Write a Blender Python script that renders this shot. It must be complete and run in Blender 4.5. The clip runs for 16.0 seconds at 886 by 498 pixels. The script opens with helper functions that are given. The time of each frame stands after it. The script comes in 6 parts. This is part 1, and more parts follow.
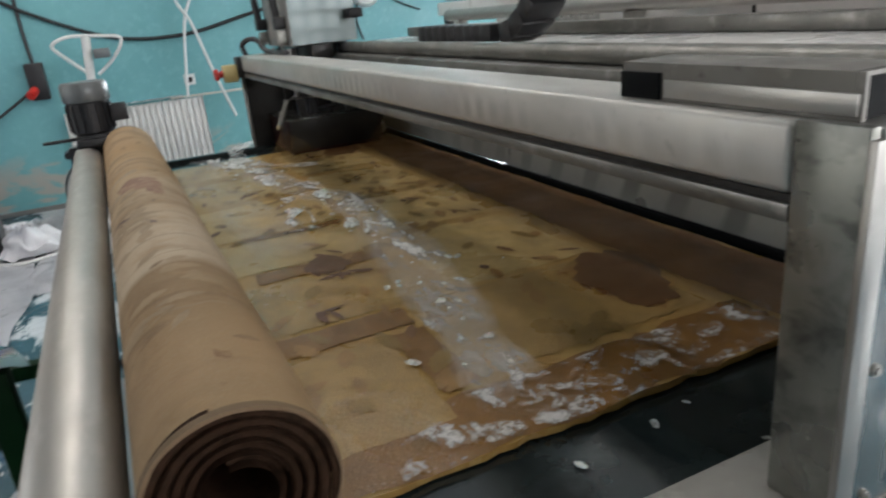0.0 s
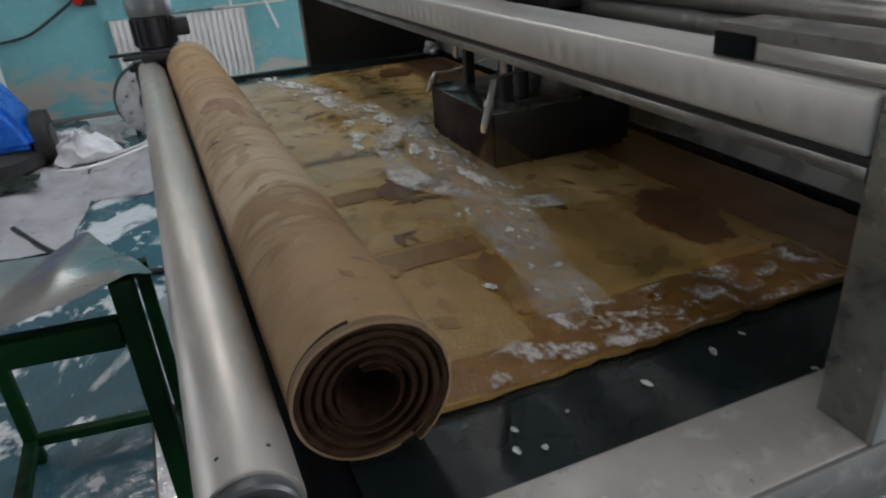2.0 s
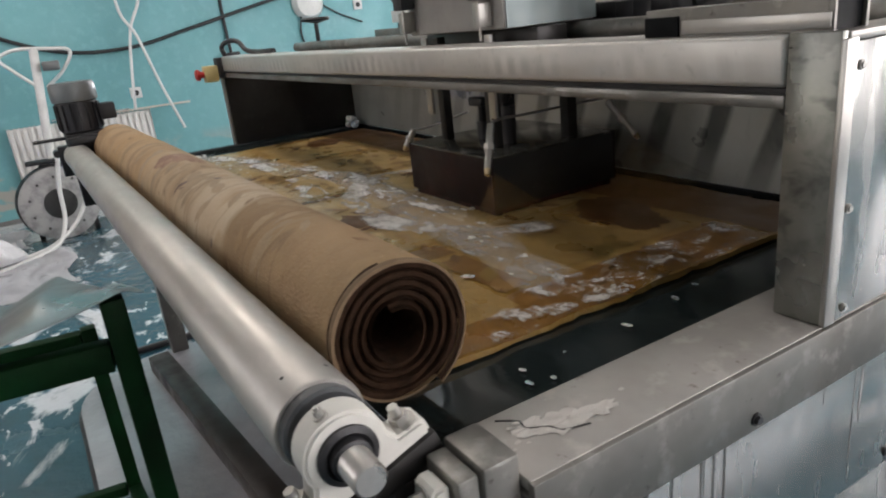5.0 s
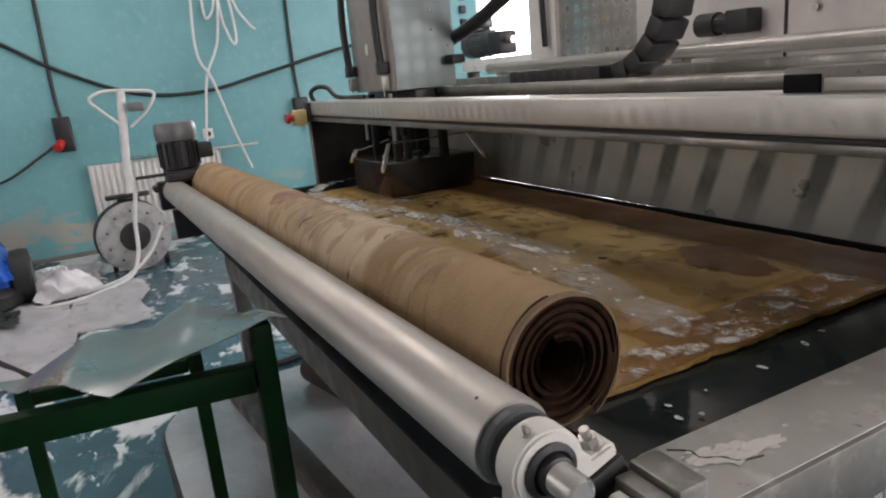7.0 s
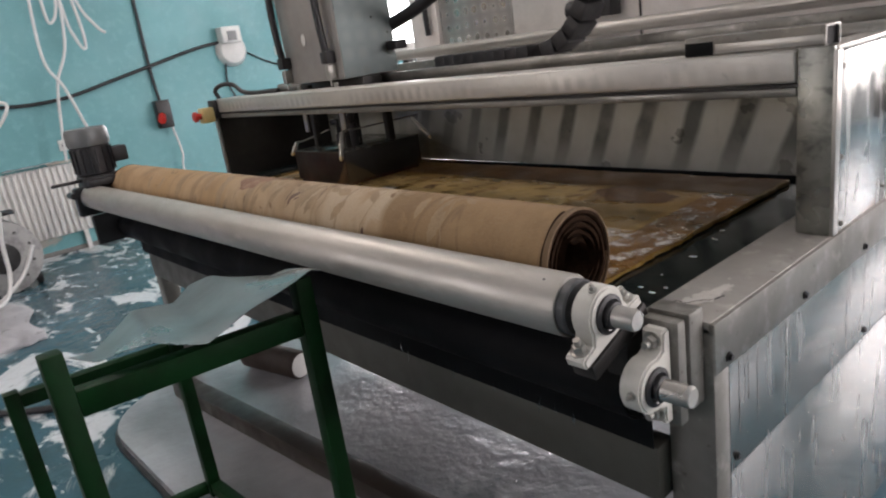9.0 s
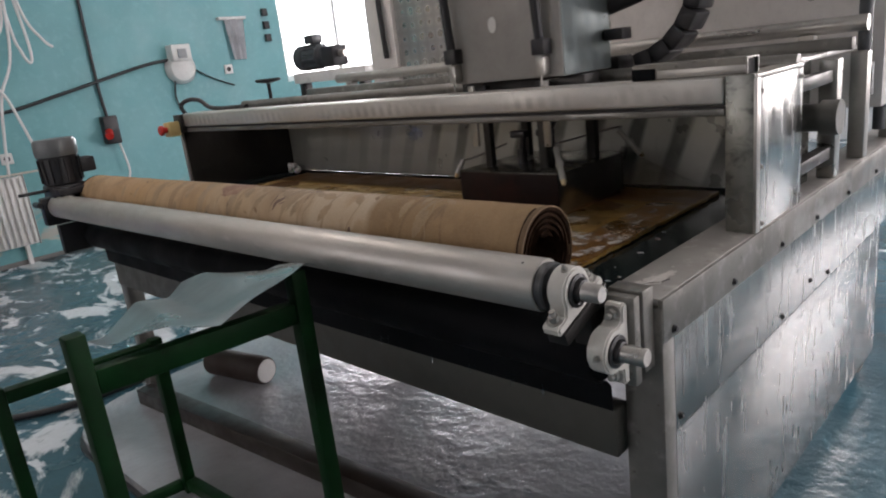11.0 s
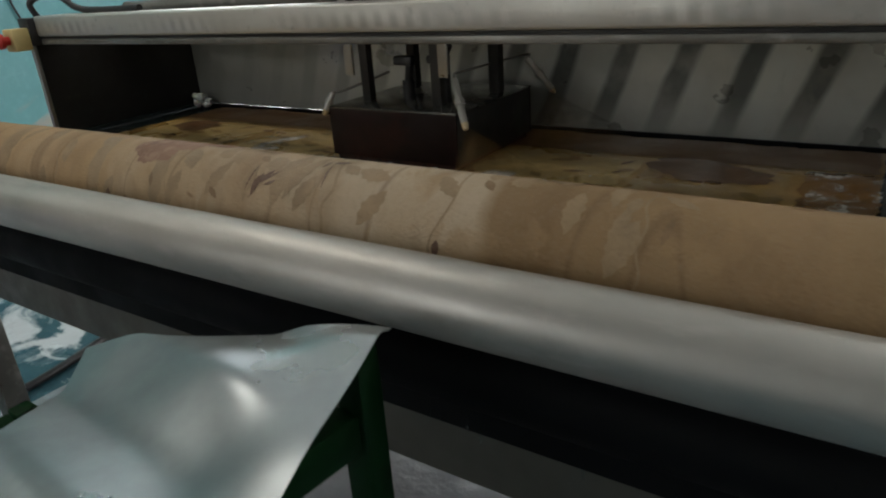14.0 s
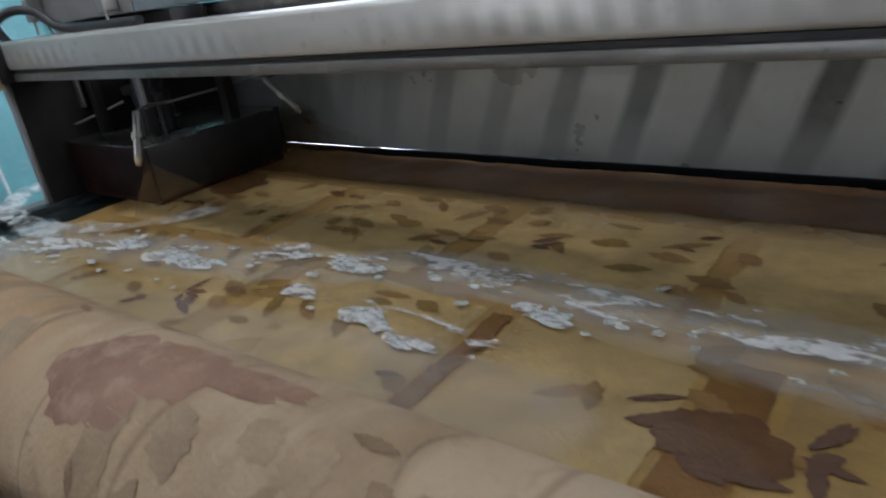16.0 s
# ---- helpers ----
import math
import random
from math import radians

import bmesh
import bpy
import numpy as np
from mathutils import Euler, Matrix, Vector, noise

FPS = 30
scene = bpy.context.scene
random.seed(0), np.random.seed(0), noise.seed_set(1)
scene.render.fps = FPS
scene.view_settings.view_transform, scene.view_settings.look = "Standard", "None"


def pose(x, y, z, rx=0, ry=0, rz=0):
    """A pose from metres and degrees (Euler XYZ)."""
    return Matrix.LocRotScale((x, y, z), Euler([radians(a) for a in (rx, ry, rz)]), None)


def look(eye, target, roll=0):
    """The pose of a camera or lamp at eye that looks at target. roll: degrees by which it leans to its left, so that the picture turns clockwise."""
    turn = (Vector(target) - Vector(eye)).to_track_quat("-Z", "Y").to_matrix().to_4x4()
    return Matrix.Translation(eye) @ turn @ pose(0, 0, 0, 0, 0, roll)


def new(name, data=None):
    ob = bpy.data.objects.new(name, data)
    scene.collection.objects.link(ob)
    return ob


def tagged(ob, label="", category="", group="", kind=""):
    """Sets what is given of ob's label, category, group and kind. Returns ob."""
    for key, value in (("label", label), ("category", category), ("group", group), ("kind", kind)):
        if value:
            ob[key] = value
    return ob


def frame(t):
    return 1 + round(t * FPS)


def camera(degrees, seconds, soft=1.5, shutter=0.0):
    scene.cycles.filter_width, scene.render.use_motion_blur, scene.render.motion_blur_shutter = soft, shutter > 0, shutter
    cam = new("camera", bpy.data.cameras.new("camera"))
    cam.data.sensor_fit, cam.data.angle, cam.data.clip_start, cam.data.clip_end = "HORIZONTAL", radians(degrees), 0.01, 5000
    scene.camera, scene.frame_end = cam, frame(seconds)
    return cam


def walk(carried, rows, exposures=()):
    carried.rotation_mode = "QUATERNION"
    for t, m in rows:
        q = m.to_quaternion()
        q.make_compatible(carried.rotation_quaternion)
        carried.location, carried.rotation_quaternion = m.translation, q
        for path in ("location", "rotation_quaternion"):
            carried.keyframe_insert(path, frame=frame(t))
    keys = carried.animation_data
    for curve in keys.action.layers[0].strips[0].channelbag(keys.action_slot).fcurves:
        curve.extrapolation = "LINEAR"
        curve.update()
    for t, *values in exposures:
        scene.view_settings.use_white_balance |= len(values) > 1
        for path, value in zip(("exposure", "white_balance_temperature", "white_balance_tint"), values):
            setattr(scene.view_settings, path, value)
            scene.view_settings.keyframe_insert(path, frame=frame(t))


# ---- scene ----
cam = camera(66.3, 16.0, soft=2.0, shutter=0.3)
PATH = [
    (0, (0.27, -0.049, 1.187), (-1.456, 0.706, 0.516), -5.7),
    (0.5, (0.256, -0.106, 1.215), (-1.495, 0.481, 0.447), -4.3),
    (1, (0.262, -0.104, 1.235), (-1.483, 0.474, 0.446), -2.5),
    (1.5, (0.264, -0.1, 1.239), (-1.47, 0.469, 0.419), -1.8),
    (2, (0.303, -0.143, 1.239), (-1.376, 0.49, 0.356), -4.4),
    (2.5, (0.345, -0.184, 1.179), (-1.254, 0.613, 0.28), -7.2),
    (3, (0.378, -0.232, 1.116), (-1.264, 0.596, 0.33), -6.1),
    (3.5, (0.391, -0.195, 1.096), (-1.26, 0.653, 0.351), -6.2),
    (4, (0.358, -0.165, 1.089), (-1.279, 0.727, 0.363), -4.2),
    (4.2, (0.363, -0.176, 1.105), (-1.289, 0.706, 0.402), -5.2),
    (6.3, (0.378, -0.488, 1.17), (-1.258, 0.511, 0.603), -6.4),
    (6.5, (0.373, -0.483, 1.18), (-1.286, 0.49, 0.63), -6.7),
    (7, (0.349, -0.454, 1.158), (-1.377, 0.42, 0.653), -5.2),
    (7.5, (0.346, -0.434, 1.141), (-1.386, 0.403, 0.595), -5.0),
    (8, (0.355, -0.481, 1.152), (-1.294, 0.505, 0.597), -4.4),
    (8.5, (0.381, -0.656, 1.141), (-1.134, 0.537, 0.612), -6.1),
    (9, (0.415, -0.813, 1.177), (-1.063, 0.405, 0.602), -8.3),
    (9.2, (0.418, -0.826, 1.176), (-0.971, 0.492, 0.604), -7.8),
    (11.3, (0.479, -0.99, 1.18), (-0.876, 0.38, 0.643), -6.4),
    (11.5, (0.472, -0.94, 1.17), (-0.864, 0.422, 0.568), -6.6),
    (12, (0.462, -0.832, 1.15), (-0.947, 0.441, 0.519), -5.8),
    (12.5, (0.428, -0.789, 1.17), (-0.987, 0.449, 0.487), -4.6),
    (13, (0.238, -0.758, 1.16), (-0.989, 0.654, 0.456), -3.9),
    (13.5, (-0.062, -0.776, 1.178), (-1.04, 0.789, 0.414), -3.3),
    (14, (-0.268, -0.686, 1.14), (-1.312, 0.838, 0.374), -4.1),
    (14.5, (-0.411, -0.596, 1.183), (-1.454, 0.894, 0.353), -5.7),
    (15, (-0.652, -0.431, 1.141), (-1.627, 1.12, 0.34), -7.5),
    (15.5, (-0.756, -0.301, 1.1), (-1.739, 1.245, 0.299), -5.3),
    (16, (-0.803, -0.208, 1.116), (-1.984, 1.21, 0.346), -8.2),
]
EXPOSURES = [(0, 0.02, 6290, 13), (1, -0.09, 6230, 13), (2, -0.35, 6110, 15), (2.5, 0.05, 6310, 15), (3.5, 0.12, 6460, 15), (6.5, 0.12, 6700, 21), (7, -0.05, 6700, 21), (7.5, -0.12, 6700, 22), (8.5, 0.0, 6700, 22), (9, 0.02, 6700, 22), (11.5, -0.42, 6600, 22), (12, -0.32, 6600, 20), (12.5, -0.22, 6600, 19), (13, -0.18, 6600, 18), (13.5, -0.4, 6650, 14), (14, -0.55, 6510, 9), (14.5, -0.27, 6510, 10), (15, -0.12, 6360, 9), (16, -0.12, 5640, 14)]
walk(cam, [(t, look(e, g, r)) for t, e, g, r in PATH], exposures=EXPOSURES)

# ---------------------------------------------------------------- light
world = bpy.data.worlds.new("world")
scene.world = world
world.use_nodes = True
_n = world.node_tree.nodes
_sky = _n.new("ShaderNodeTexSky")
_sky.sky_type = "NISHITA"
_sky.sun_disc = False
_sky.sun_elevation = radians(35)
_sky.sun_rotation = radians(200)
world.node_tree.links.new(_sky.outputs[0], _n["Background"].inputs[0])
_n["Background"].inputs[1].default_value = 0.12


def window_light(name, m, sx, sy, power, color):
    """Area light for daylight through a window, or for an assumed ceiling tube."""
    d = bpy.data.lights.new(name, "AREA")
    d.shape, d.size, d.size_y, d.energy, d.color = "RECTANGLE", sx, sy, power, color
    ob = new(name, d)
    ob.matrix_world = m
    return ob


window_light("window_daylight_west", look((-5.86, 4.3, 1.92), (-2.0, 4.3, 1.92)), 2.2, 1.45, 240, (0.97, 0.98, 1.0))
window_light("window_daylight_east", look((4.4, 2.2, 1.9), (-1.0, 0.9, 0.7)), 3.4, 1.7, 105, (1.0, 0.97, 0.95))
window_light("window_daylight_north", look((2.2, 6.4, 1.9), (0.4, 0.6, 0.6)), 3.6, 1.9, 300, (1.0, 0.98, 0.95))
# fill from the south, through a window that is assumed and never in view
window_light("assumed_fill_south", look((-2.6, -4.4, 2.0), (-3.6, 0.5, 1.0)), 3.8, 1.7, 27, (1.0, 0.97, 0.95))

# two assumed ceiling tubes, added to light the machine from overhead
for _x, _y, _p in ((-2.3, 0.1, 15), (-4.1, -1.0, 15)):
    window_light("assumed_lamp_light", look((_x, _y, 3.17), (_x, _y + 0.001, 0.0)), 1.3, 0.22, _p, (1.0, 0.94, 0.86))

# ---------------------------------------------------------------- materials


class Mat:
    """A node material with a principled shader and a few ways to add variation."""

    def __init__(self, name, color, rough=0.5, metal=0.0):
        self.m = bpy.data.materials.new(name)
        self.m.use_nodes = True
        self.t = self.m.node_tree
        self.b = self.t.nodes["Principled BSDF"]
        self.b.inputs["Roughness"].default_value = rough
        self.b.inputs["Metallic"].default_value = metal
        self.b.inputs["Base Color"].default_value = (*color, 1)
        self.col = None
        self.color = color
        self.hgt = None

    def node(self, kind, **kw):
        n = self.t.nodes.new(kind)
        for k, v in kw.items():
            n.inputs[k.replace("_", " ")].default_value = v
        return n

    def link(self, a, b):
        self.t.links.new(a, b)

    def coords(self, scale=(1, 1, 1), rot=(0, 0, 0)):
        tc = self.t.nodes.new("ShaderNodeTexCoord")
        mp = self.t.nodes.new("ShaderNodeMapping")
        mp.inputs["Scale"].default_value = scale
        mp.inputs["Rotation"].default_value = rot
        self.link(tc.outputs["Object"], mp.inputs["Vector"])
        return mp.outputs[0]

    def noise(self, scale, detail=4, stretch=(1, 1, 1), rough=0.55, warp=0.0):
        n = self.node("ShaderNodeTexNoise", Scale=scale, Detail=detail, Roughness=rough, Distortion=warp)
        self.link(self.coords(stretch), n.inputs["Vector"])
        return n.outputs[0]

    def band(self, fac, lo, hi, a=0.0, b=1.0):
        n = self.node("ShaderNodeMapRange")
        n.inputs[1].default_value, n.inputs[2].default_value = lo, hi
        n.inputs[3].default_value, n.inputs[4].default_value = a, b
        n.clamp = True
        self.link(fac, n.inputs[0])
        return n.outputs[0]

    def math(self, op, a, b):
        n = self.t.nodes.new("ShaderNodeMath")
        n.operation = op
        for i, v in enumerate((a, b)):
            if isinstance(v, (int, float)):
                n.inputs[i].default_value = v
            else:
                self.link(v, n.inputs[i])
        return n.outputs[0]

    def tint(self, fac, color, mode="MIX"):
        """Mix a colour over what is there, by fac."""
        n = self.t.nodes.new("ShaderNodeMixRGB")
        n.blend_type = mode
        if self.col is None:
            n.inputs[1].default_value = (*self.color, 1)
        else:
            self.link(self.col, n.inputs[1])
        n.inputs[2].default_value = (*color, 1)
        self.link(fac, n.inputs[0])
        self.col = n.outputs[0]
        self.link(self.col, self.b.inputs["Base Color"])
        return self

    def vary(self, scale, color, lo=0.4, hi=0.7, stretch=(1, 1, 1), detail=5, warp=0.0, amount=1.0):
        return self.tint(self.band(self.noise(scale, detail, stretch, 0.6, warp), lo, hi, 0, amount), color)

    def rough(self, scale, a, b, stretch=(1, 1, 1), lo=0.35, hi=0.65):
        self.link(self.band(self.noise(scale, 5, stretch), lo, hi, a, b), self.b.inputs["Roughness"])
        return self

    def bump(self, scale, strength=0.2, dist=0.002, stretch=(1, 1, 1), fac=None, detail=5):
        n = self.node("ShaderNodeBump", Strength=strength, Distance=dist)
        self.link(fac if fac is not None else self.noise(scale, detail, stretch), n.inputs["Height"])
        if self.hgt is not None:
            self.link(self.hgt, n.inputs["Normal"])
        self.hgt = n.outputs[0]
        self.link(self.hgt, self.b.inputs["Normal"])
        return self

    def island(self, color, amount=0.5):
        n = self.t.nodes.new("ShaderNodeNewGeometry")
        return self.tint(self.math("MULTIPLY", n.outputs["Random Per Island"], amount), color)


def plain(name, color, rough=0.5, metal=0.0, grain=60, depth=0.15):
    dark = tuple(c * 0.7 for c in color)
    return Mat(name, color, rough, metal).vary(9, dark, 0.45, 0.75, amount=0.5).vary(grain, dark, 0.5, 0.8, amount=0.35) \
        .rough(14, max(rough - 0.1, 0.05), min(rough + 0.12, 1)).bump(grain, depth, 0.001).m


STEEL = Mat("brushed_steel", (0.43, 0.42, 0.39), 0.36, 0.8).vary(5, (0.32, 0.31, 0.29), 0.4, 0.7, (0.3, 1, 1)) \
    .vary(26, (0.46, 0.45, 0.42), 0.55, 0.8).rough(8, 0.26, 0.48, (0.4, 1, 1)).bump(120, 0.06, 0.001, (0.05, 1, 1)).m
STEEL_DULL = Mat("dull_wet_steel", (0.24, 0.233, 0.214), 0.45, 0.65).vary(4, (0.15, 0.145, 0.13), 0.4, 0.65) \
    .vary(22, (0.38, 0.37, 0.34), 0.55, 0.8).vary(60, (0.1, 0.09, 0.08), 0.64, 0.75).rough(9, 0.28, 0.6).bump(30, 0.1, 0.002).m
FLANGE = Mat("scaled_flange_steel", (0.4, 0.385, 0.355), 0.5, 0.45).vary(4, (0.3, 0.285, 0.26), 0.4, 0.65).vary(22, (0.5, 0.48, 0.44), 0.55, 0.75).vary(55, (0.16, 0.13, 0.1), 0.64, 0.74).rough(9, 0.34, 0.66).bump(30, 0.15, 0.002).m
STEEL_DARK = Mat("dark_steel_sheet", (0.035, 0.034, 0.032), 0.42, 0.4).vary(5, (0.016, 0.015, 0.015), 0.4, 0.7) \
    .vary(30, (0.07, 0.066, 0.06), 0.6, 0.85, amount=0.5).rough(7, 0.3, 0.6).bump(25, 0.1, 0.001).m
ROLLER_STEEL = Mat("scuffed_roller_steel", (0.52, 0.5, 0.46), 0.36, 0.85).vary(3, (0.4, 0.385, 0.35), 0.4, 0.7, (1, 3, 3)) \
    .vary(45, (0.58, 0.56, 0.52), 0.55, 0.8, (0.3, 1, 1)).rough(10, 0.42, 0.54).bump(60, 0.05, 0.001).m
SHAFT = plain("turned_shaft_steel", (0.5, 0.48, 0.45), 0.3, 0.85, 90, 0.05)
BEARING_WHITE = plain("cream_painted_casting", (0.62, 0.61, 0.56), 0.42, 0.0, 70, 0.12)
BOLT = plain("zinc_bolt", (0.42, 0.41, 0.38), 0.38, 0.8)
BLACK = plain("black_plastic", (0.018, 0.018, 0.02), 0.42)
_m = Mat("damp_black_rubber", (0.006, 0.007, 0.008), 0.6).vary(14, (0.012, 0.013, 0.013), 0.5, 0.8).rough(7, 0.5, 0.8).bump(30, 0.15, 0.002)
_m.b.inputs["Specular IOR Level"].default_value = 0.08
BELT_MATT = _m.m
BELT = Mat("wet_black_rubber_belt", (0.014, 0.021, 0.022), 0.16).vary(10, (0.04, 0.05, 0.05), 0.5, 0.8).rough(7, 0.03, 0.26).bump(9, 0.12, 0.004).m
_c = Mat("dark_green_enamel", (0.004, 0.036, 0.009), 0.55).vary(8, (0.003, 0.015, 0.004), 0.4, 0.7).vary(40, (0.01, 0.012, 0.008), 0.62, 0.8).rough(20, 0.42, 0.6).bump(40, 0.1, 0.001)
_c.b.inputs["Specular IOR Level"].default_value = 0.12
GREEN = _c.m
SHEET = Mat("bare_sheet_metal", (0.35, 0.38, 0.385), 0.3, 0.9).vary(6, (0.25, 0.27, 0.275), 0.4, 0.7).rough(6, 0.24, 0.38).bump(5, 0.05, 0.006).m
TEAL = Mat("teal_wall_paint", (0.17, 0.42, 0.44), 0.5).vary(1.3, (0.13, 0.35, 0.37), 0.35, 0.7).vary(18, (0.19, 0.45, 0.47), 0.5, 0.8).rough(6, 0.38, 0.62).bump(14, 0.15, 0.004)
_z = TEAL.node("ShaderNodeSeparateXYZ")
TEAL.link(TEAL.coords(), _z.inputs[0])
TEAL.tint(TEAL.math("MULTIPLY", TEAL.band(TEAL.noise(2.1, 8, (1, 1, 2.2), 0.6, 0.6), 0.5, 0.56), TEAL.band(_z.outputs[2], 0.25, 0.48, 1, 0)), (0.4, 0.39, 0.34))
TEAL = TEAL.m
BEIGE = plain("beige_wall_plaster", (0.42, 0.36, 0.27), 0.7, 0, 20, 0.2)
GREYWALL = plain("pale_grey_wall_plaster", (0.5, 0.52, 0.52), 0.7, 0, 20, 0.2)
CEIL = plain("whitewashed_ceiling", (0.76, 0.74, 0.71), 0.8, 0, 12, 0.2)
_c = Mat("wet_blue_floor_paint", (0.045, 0.12, 0.155), 0.12).vary(2.2, (0.04, 0.085, 0.105), 0.38, 0.66)
# patches of foam, thick on the washing side and sparse beyond the machine
_z = _c.node("ShaderNodeSeparateXYZ")
_c.link(_c.coords(), _z.inputs[0])
_side = _c.band(_z.outputs[0], -2.2, 0.0, 0.0, 0.1)
for _s, _lo in ((1.6, 0.53), (7, 0.6)):
    _c.tint(_c.band(_c.math("SUBTRACT", _c.noise(_s, 9, (1, 1.5, 1), 0.6, 0.7), _side), _lo, _lo + 0.04), (0.62, 0.66, 0.68))
FLOOR = _c.rough(2.4, 0.04, 0.3).bump(3, 0.35, 0.03).bump(13, 0.6, 0.014).m
TRAY = Mat("wet_galvanised_sheet", (0.52, 0.52, 0.54), 0.16, 0.25).vary(2.4, (0.36, 0.36, 0.37), 0.4, 0.7).vary(30, (0.46, 0.47, 0.49), 0.6, 0.75) \
    .rough(5, 0.08, 0.26).bump(6, 0.3, 0.03).bump(24, 0.3, 0.006).m
WHITE = plain("white_enamel", (0.72, 0.72, 0.69), 0.36)
# glow of the added ceiling tubes
LAMP_GLOW = Mat("added_lamp_diffuser", (0.8, 0.8, 0.78), 0.4)
LAMP_GLOW.b.inputs["Emission Color"].default_value = (1.0, 0.94, 0.86, 1)
LAMP_GLOW.b.inputs["Emission Strength"].default_value = 2.5
LAMP_GLOW = LAMP_GLOW.m
WHITE_CORD = plain("white_cable", (0.72, 0.72, 0.7), 0.45)
RED = plain("red_plastic", (0.55, 0.03, 0.02), 0.35)
YELLOW = plain("yellow_plastic", (0.7, 0.42, 0.04), 0.4)
BLUE = plain("blue_machine_plastic", (0.01, 0.13, 0.62), 0.3)
RUBBER = plain("grey_black_rubber", (0.03, 0.03, 0.03), 0.65)
GREYPLATE = plain("pale_grey_enclosure", (0.7, 0.67, 0.635), 0.4, 0.15)
GREYCOLUMN = plain("grey_column_paint", (0.36, 0.345, 0.32), 0.45, 0.2)
BRISTLE = Mat("dark_red_bristles", (0.07, 0.014, 0.01), 0.5).vary(90, (0.02, 0.006, 0.005), 0.4, 0.6, (1, 1, 0.05)).bump(150, 0.5, 0.004, (1, 1, 0.04)).m
BRASS = plain("brass_nozzle", (0.62, 0.5, 0.3), 0.3, 0.8)
WOOD = plain("dark_wet_timber", (0.02, 0.013, 0.009), 0.4, 0, 30, 0.3)
CARDBOARD = plain("brown_box_board", (0.035, 0.022, 0.016), 0.7)

_f = Mat("soap_foam", (0.8, 0.8, 0.77), 0.5).vary(60, (0.66, 0.65, 0.6), 0.4, 0.7).bump(160, 0.4, 0.003)
_f.b.inputs["Subsurface Weight"].default_value = 0.2
_f.link(_f.band(_f.noise(75, 5, (1, 1.5, 1), 0.7), 0.36, 0.56, 0.25, 1.0), _f.b.inputs["Alpha"])
FOAM = _f.m


PANEL = Mat("wet_mirror_stainless", (0.42, 0.42, 0.405), 0.16, 0.95).vary(4, (0.44, 0.44, 0.42), 0.4, 0.7).vary(10, (0.3, 0.3, 0.28), 0.62, 0.7, (6, 6, 0.35), 6) \
    .rough(11, 0.1, 0.3, (3, 3, 0.6)).bump(14, 0.1, 0.003, (2, 2, 0.4)).m
# blotches in the colour imitate dim reflections on the upright
TOWER_STEEL = Mat("painted_reflection_tower_steel", (0.2, 0.205, 0.185), 0.35, 0.7).vary(20, (0.09, 0.095, 0.085), 0.48, 0.6, (1, 1, 1.3), 3, 0.3).vary(5, (0.3, 0.3, 0.27), 0.5, 0.7).rough(9, 0.2, 0.4).bump(20, 0.08, 0.002).m
LINER = Mat("grimy_stainless_liner", (0.16, 0.16, 0.14), 0.3, 0.6).vary(9, (0.05, 0.05, 0.045), 0.45, 0.65, (1, 1, 2.4)).rough(9, 0.06, 0.3).bump(12, 0.16, 0.005).m
DECK = Mat("pale_wet_deck", (0.74, 0.725, 0.7), 0.4, 0.15).vary(3, (0.42, 0.41, 0.39), 0.4, 0.7, (0.4, 1, 1)).vary(25, (0.3, 0.29, 0.27), 0.62, 0.75).rough(8, 0.18, 0.4).m
CROSSBAR = plain("dull_khaki_paint", (0.075, 0.073, 0.062), 0.5, 0.1, 40, 0.15)
SKIRT = Mat("dark_red_brown_skirt", (0.014, 0.006, 0.005), 0.4).vary(8, (0.034, 0.009, 0.006), 0.45, 0.7, (1, 1, 2)).rough(8, 0.4, 0.7).bump(40, 0.15, 0.002)
SKIRT.b.inputs["Specular IOR Level"].default_value = 0.2
SKIRT = SKIRT.m
SCALE = plain("dried_soap_scale", (0.5, 0.48, 0.44), 0.8, 0, 90, 0.4)
GREYCOWL = plain("grey_painted_cowl", (0.16, 0.17, 0.17), 0.4, 0.3)
MOTORGREY = plain("dark_grey_motor_paint", (0.07, 0.075, 0.08), 0.4, 0.2)
YELLOWBOX = plain("cream_yellow_plastic", (0.62, 0.5, 0.22), 0.4)
PADGREY = Mat("dirty_pale_pad", (0.4, 0.4, 0.39), 0.8).vary(14, (0.22, 0.22, 0.22), 0.45, 0.7).bump(60, 0.5, 0.004).m
CLOTH = Mat("dirty_white_sheet", (0.78, 0.78, 0.8), 0.5).vary(4, (0.56, 0.56, 0.58), 0.45, 0.7).vary(14, (0.16, 0.16, 0.16), 0.66, 0.74).rough(5, 0.25, 0.6).bump(30, 0.2, 0.004).m
RAG = plain("dark_wet_rag", (0.06, 0.08, 0.07), 0.7, 0, 40, 0.4)
BORDER = Mat("dark_brown_border_pile", (0.135, 0.062, 0.017), 0.5).vary(7, (0.21, 0.105, 0.03), 0.4, 0.7).vary(200, (0.04, 0.018, 0.006), 0.5, 0.8, amount=0.5).rough(5, 0.3, 0.6).bump(240, 0.35, 0.003).m


def soaked(m):
    """A thin film of water that lies on the pile, rippled and broken by drier patches."""
    m.link(m.band(m.noise(2.2, 4, (1, 1.6, 1)), 0.4, 0.6, 0.12, 0.75), m.b.inputs["Coat Weight"])
    m.b.inputs["Coat Roughness"].default_value = 0.07
    m.b.inputs["Coat IOR"].default_value = 1.33
    n = m.node("ShaderNodeBump", Strength=0.25, Distance=0.006)
    m.link(m.noise(11, 4, (1, 1.5, 1)), n.inputs["Height"])
    m.link(n.outputs[0], m.b.inputs["Coat Normal"])
    return m.m


